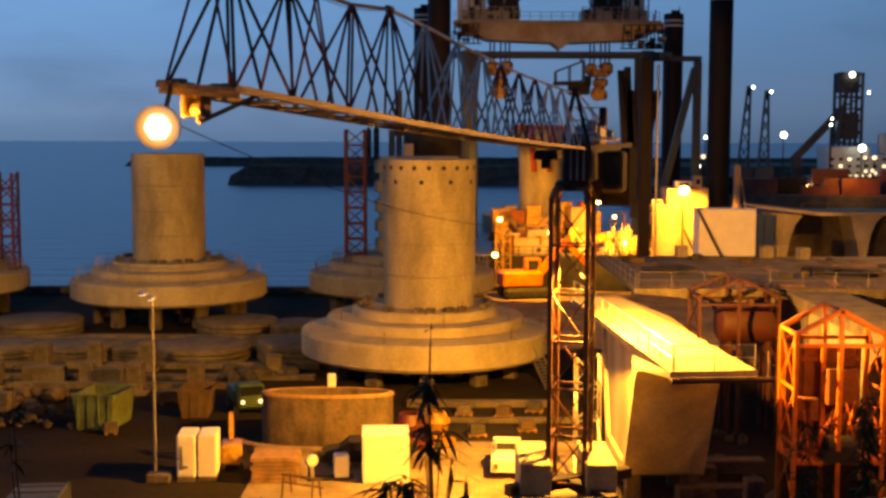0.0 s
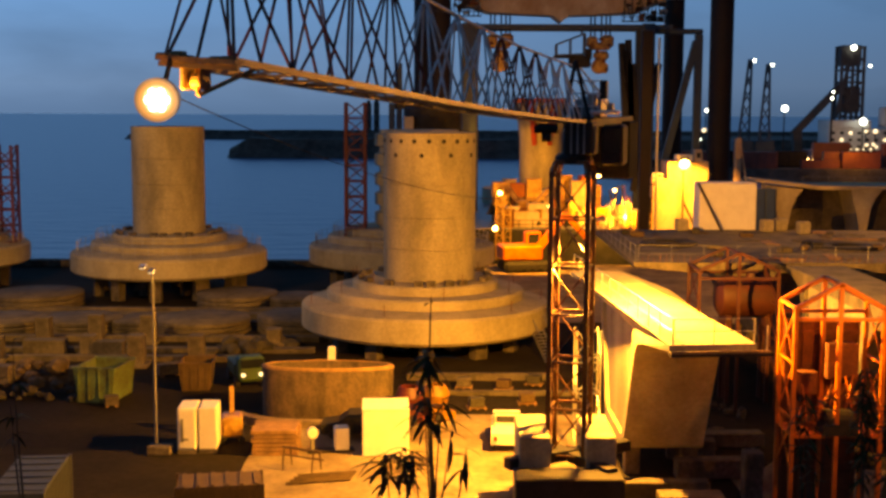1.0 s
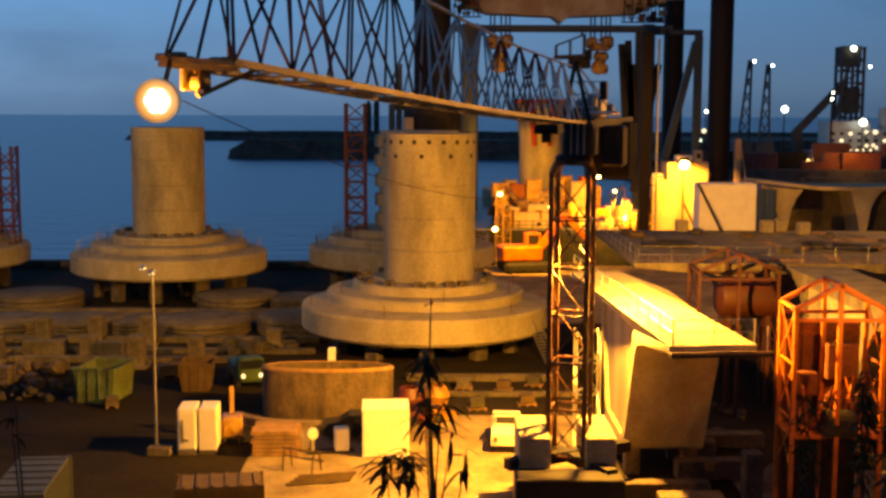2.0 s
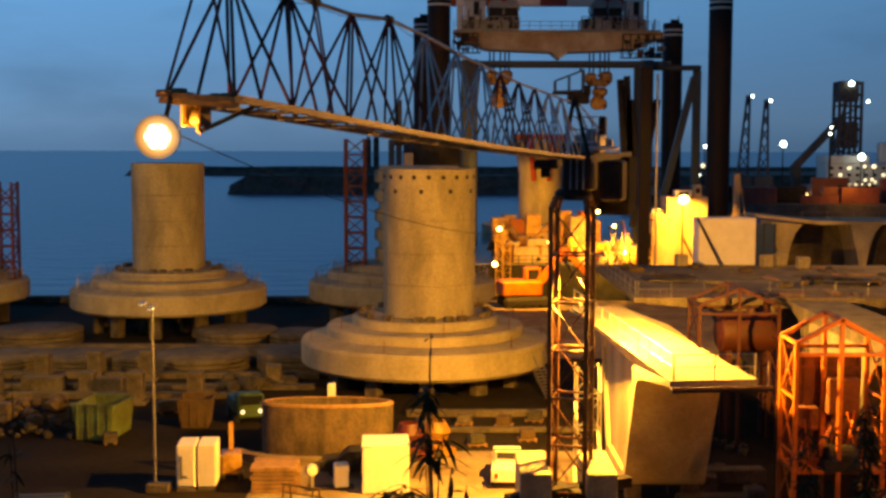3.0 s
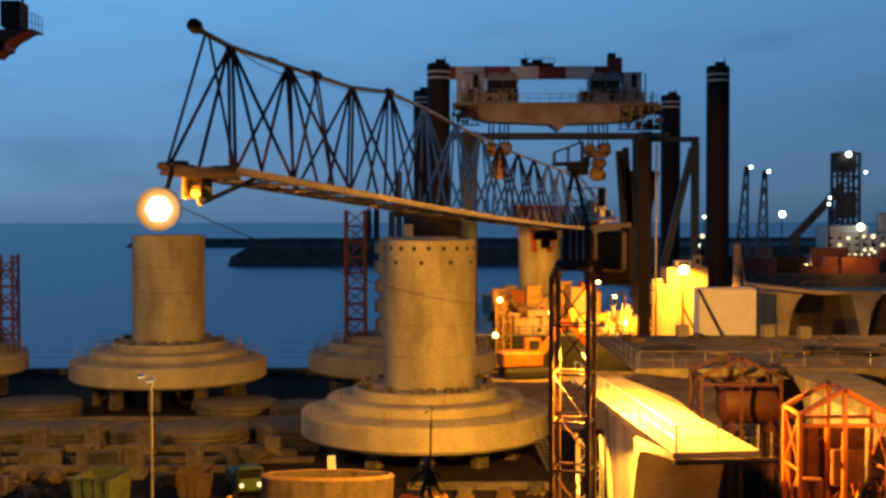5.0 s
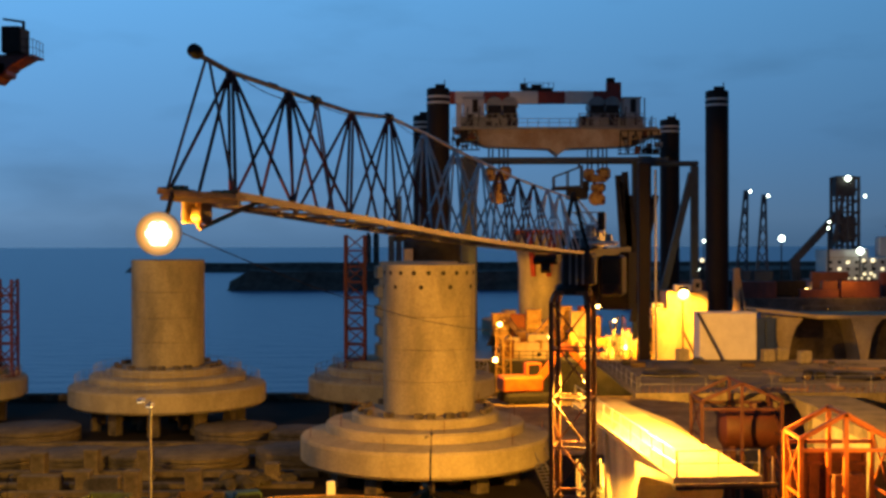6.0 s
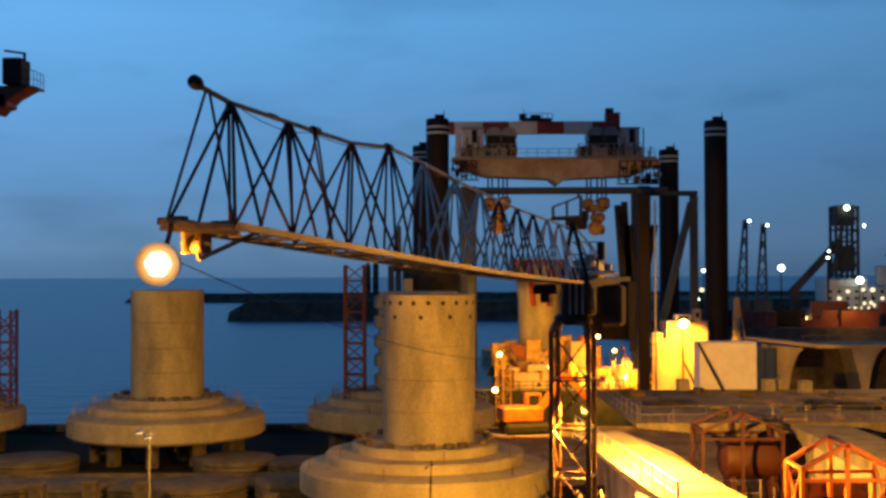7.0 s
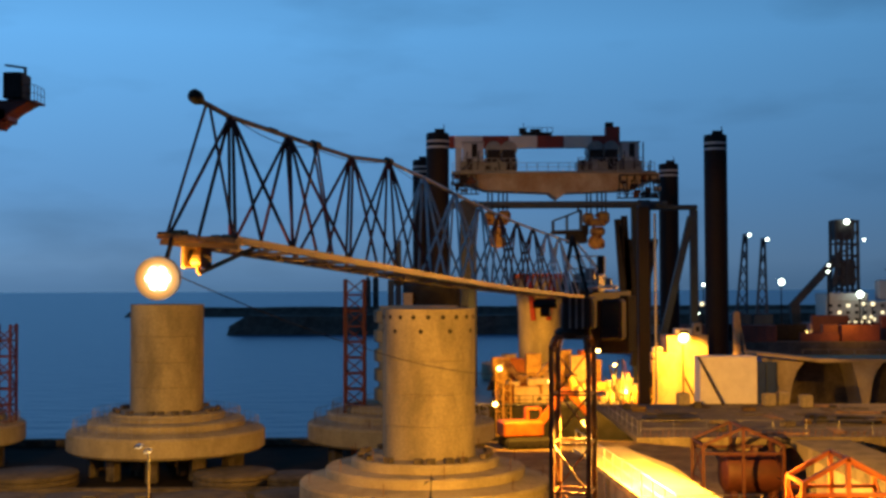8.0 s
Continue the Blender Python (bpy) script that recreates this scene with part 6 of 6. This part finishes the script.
part("mast", rod(bmesh.new(), (-2, 0, 16), (-2, 0, 36), 0.5, 8, 0.25), rust, ship)
part("yard_arm", bar(bmesh.new(), (-9, 0, 27), (0, 0, 27), 0.3), dark_steel, ship)
part("funnel", B((-10, 0, 20), (4, 4, 7), bevel=0.6), ship_white, ship)

rnd = random.Random(31)
for k in range(26):
    x = 66 + rnd.uniform(0, 95)
    y = 384 + rnd.uniform(0, 18)
    t = thing("shipping_container", (x, y, 1.0), rnd.uniform(-4, 4), "%s shipping container on the far quay" % ("dull red" if k % 3 else "dark"), "container", "far containers")
    h = 2.6 * rnd.choice((1, 2, 2, 3))
    part("shell", B((0, 0, h / 2), (12, 2.4, h), bevel=0.08), container_red if k % 3 else dark_steel, t)
    for j in range(5):
        part("rib", B((-5 + 2.5 * j, -1.24, h / 2), (0.5, 0.08, h * 0.9)), container_red if k % 3 else dark_steel, t)

for x, z, r, b in ((112.8, 19.8, 1.7, bulb_cool), (138.9, 15.6, 1.9, bulb_cool), (140.0, 12.4, 0.9, bulb_dim), (143.1, 12.4, 1.2, bulb_dim), (134.0, 7.9, 1.1, bulb_dim), (140.3, 7.9, 0.9, bulb_dim), (142.5, 8.1, 0.9, bulb_dim),
                   (120.5, 2.8, 1.2, bulb_yellow), (86.9, 19.0, 0.8, bulb_cool), (82.9, 15.4, 0.6, bulb_dim), (86.3, 12.6, 1.2, bulb_dim), (85.0, 9.5, 0.8, bulb_cool), (128.6, 25.3, 0.6, bulb_cool), (128.3, 23.2, 0.7, bulb_cool)):
    t = thing("street_lamp", (x, 405, 1.0), 0, "far harbour lamp post with a bright lamp", "street lamp", "harbour lamps")
    part("pole", rod(bmesh.new(), (0, 0, 0), (0, 0, max(0.3, z - 1)), 0.2, 6), dark_steel, t)
    part("lamp", ball(bmesh.new(), (0, -0.5, z - 1), r * 0.6), b, t)

for x, y, h in ((-54.8, 900, 21), (-49.0, 900, 22)):
    t = thing("beacon", (x, y, 2.6), 0, "small dark beacon tower on the far breakwater", "beacon", "beacons")
    part("tower", B((0, 0, h / 2), (4.2, 4, h), bevel=0.3), rock, t)
    part("lantern", rod(bmesh.new(), (0, 0, h), (0, 0, h + 2), 1.4, 10), rock, t)

# ---- plants on the hillside ----


def leaf_mesh(length, width):
    bm = bmesh.new()
    n = 6
    rows = []
    for k in range(n + 1):
        f = k / n
        w = width * math.sin(math.pi * min(1, f * 0.93 + 0.05)) ** 0.8
        z = -0.55 * length * f * f
        rows.append([bm.verts.new((-w / 2, length * f, z)), bm.verts.new((0, length * f, z - 0.15 * w)), bm.verts.new((w / 2, length * f, z))])
    for p, q in zip(rows, rows[1:]):
        for k in range(2):
            bm.faces.new((p[k], p[k + 1], q[k + 1], q[k]))
    return mesh_of("leaf", bm, leaf, True)


LEAVES = [leaf_mesh(0.34, 0.05), leaf_mesh(0.24, 0.045), leaf_mesh(0.17, 0.035)]


def shrub(at, stems, seed, label):
    """Thin stems with whorls of drooping leaves. stems: (dx, dy, height, whorls from the top, leaves)."""
    r = random.Random(seed)
    t = thing("shrub", at, 0, label, "shrub", "hillside shrubs")
    for dx, dy, h, whorls, count in stems:
        pts = [Vector((dx * f + 0.05 * math.sin(5 * f + dx * 9), dy * f, h * f)) for f in [k / 8 for k in range(9)]]
        bm = bmesh.new()
        for k in range(8):
            rod(bm, pts[k], pts[k + 1], 0.024 * (1 - k / 10), 6, 0.024 * (1 - (k + 1) / 10))
        st = part("stem", bm, bark, t)
        for w in whorls:
            f = 1 - w / h
            i = min(7, max(0, int(f * 8)))
            p = pts[i].lerp(pts[i + 1], f * 8 - i)
            for k in range(count):
                a = 360 * k / count + r.uniform(-25, 25)
                lf = new("leaf", r.choice(LEAVES))
                lf.parent = st
                lf.matrix_local = Matrix.Translation(p + Vector((0, 0, r.uniform(-0.06, 0.06)))) @ pose(0, 0, 0, r.uniform(-35, 40), r.uniform(-25, 25), a)
    return t


def ground_at(y):
    return (44 - y) * 0.40


shrub((-0.10, 12, ground_at(12) - 0.2), [
    (0.02, 0, 4.35, (0.36, 0.42), 5), (0.0, 0.0, 3.95, (0.05, 0.12, 0.25), 8), (-0.02, 0, 3.55, (0.05, 0.1, 0.2, 0.3), 9), (0.12, 0.1, 3.5, (0.08, 0.2), 7), (0.03, 0, 4.55, (0.02,), 2),
    (-0.35, 0, 2.98, (0.03, 0.1, 0.2), 9), (-0.5, 0.1, 2.9, (0.03, 0.12, 0.25), 9), (-0.2, 0, 2.95, (0.05, 0.15), 8), (0.3, 0, 3.0, (0.03, 0.2), 4), (0.18, 0.1, 3.15, (0.05,), 4),
], 5, "dark wild shrub with long drooping leaves on the hillside")
rs = random.Random(17)
shrub((6.25, 20, ground_at(20) - 0.2), [(rs.uniform(-0.45, 0.3), rs.uniform(-0.2, 0.3), rs.uniform(3.6, 4.9), (0.05, 0.25, 0.55, 0.9), 4) for k in range(6)], 9, "dense dark shrub on the hillside")
shrub((-5.15, 14.5, ground_at(14.5) - 0.2), [(0.0, 0, 4.6, (0.05, 0.5, 1.0), 3), (-0.05, 0, 3.8, (0.1, 0.4), 4)], 13, "thin bare-stemmed shrub on the hillside")
shrub((7.15, 20, ground_at(20) - 0.2), [(rs.uniform(0.0, 0.6), rs.uniform(-0.2, 0.3), rs.uniform(4.2, 5.4), (0.03, 0.12, 0.25, 0.4, 0.6, 0.85, 1.1, 1.4), 8) for k in range(7)], 23, "thick dark bush on the hillside beside the shrub")
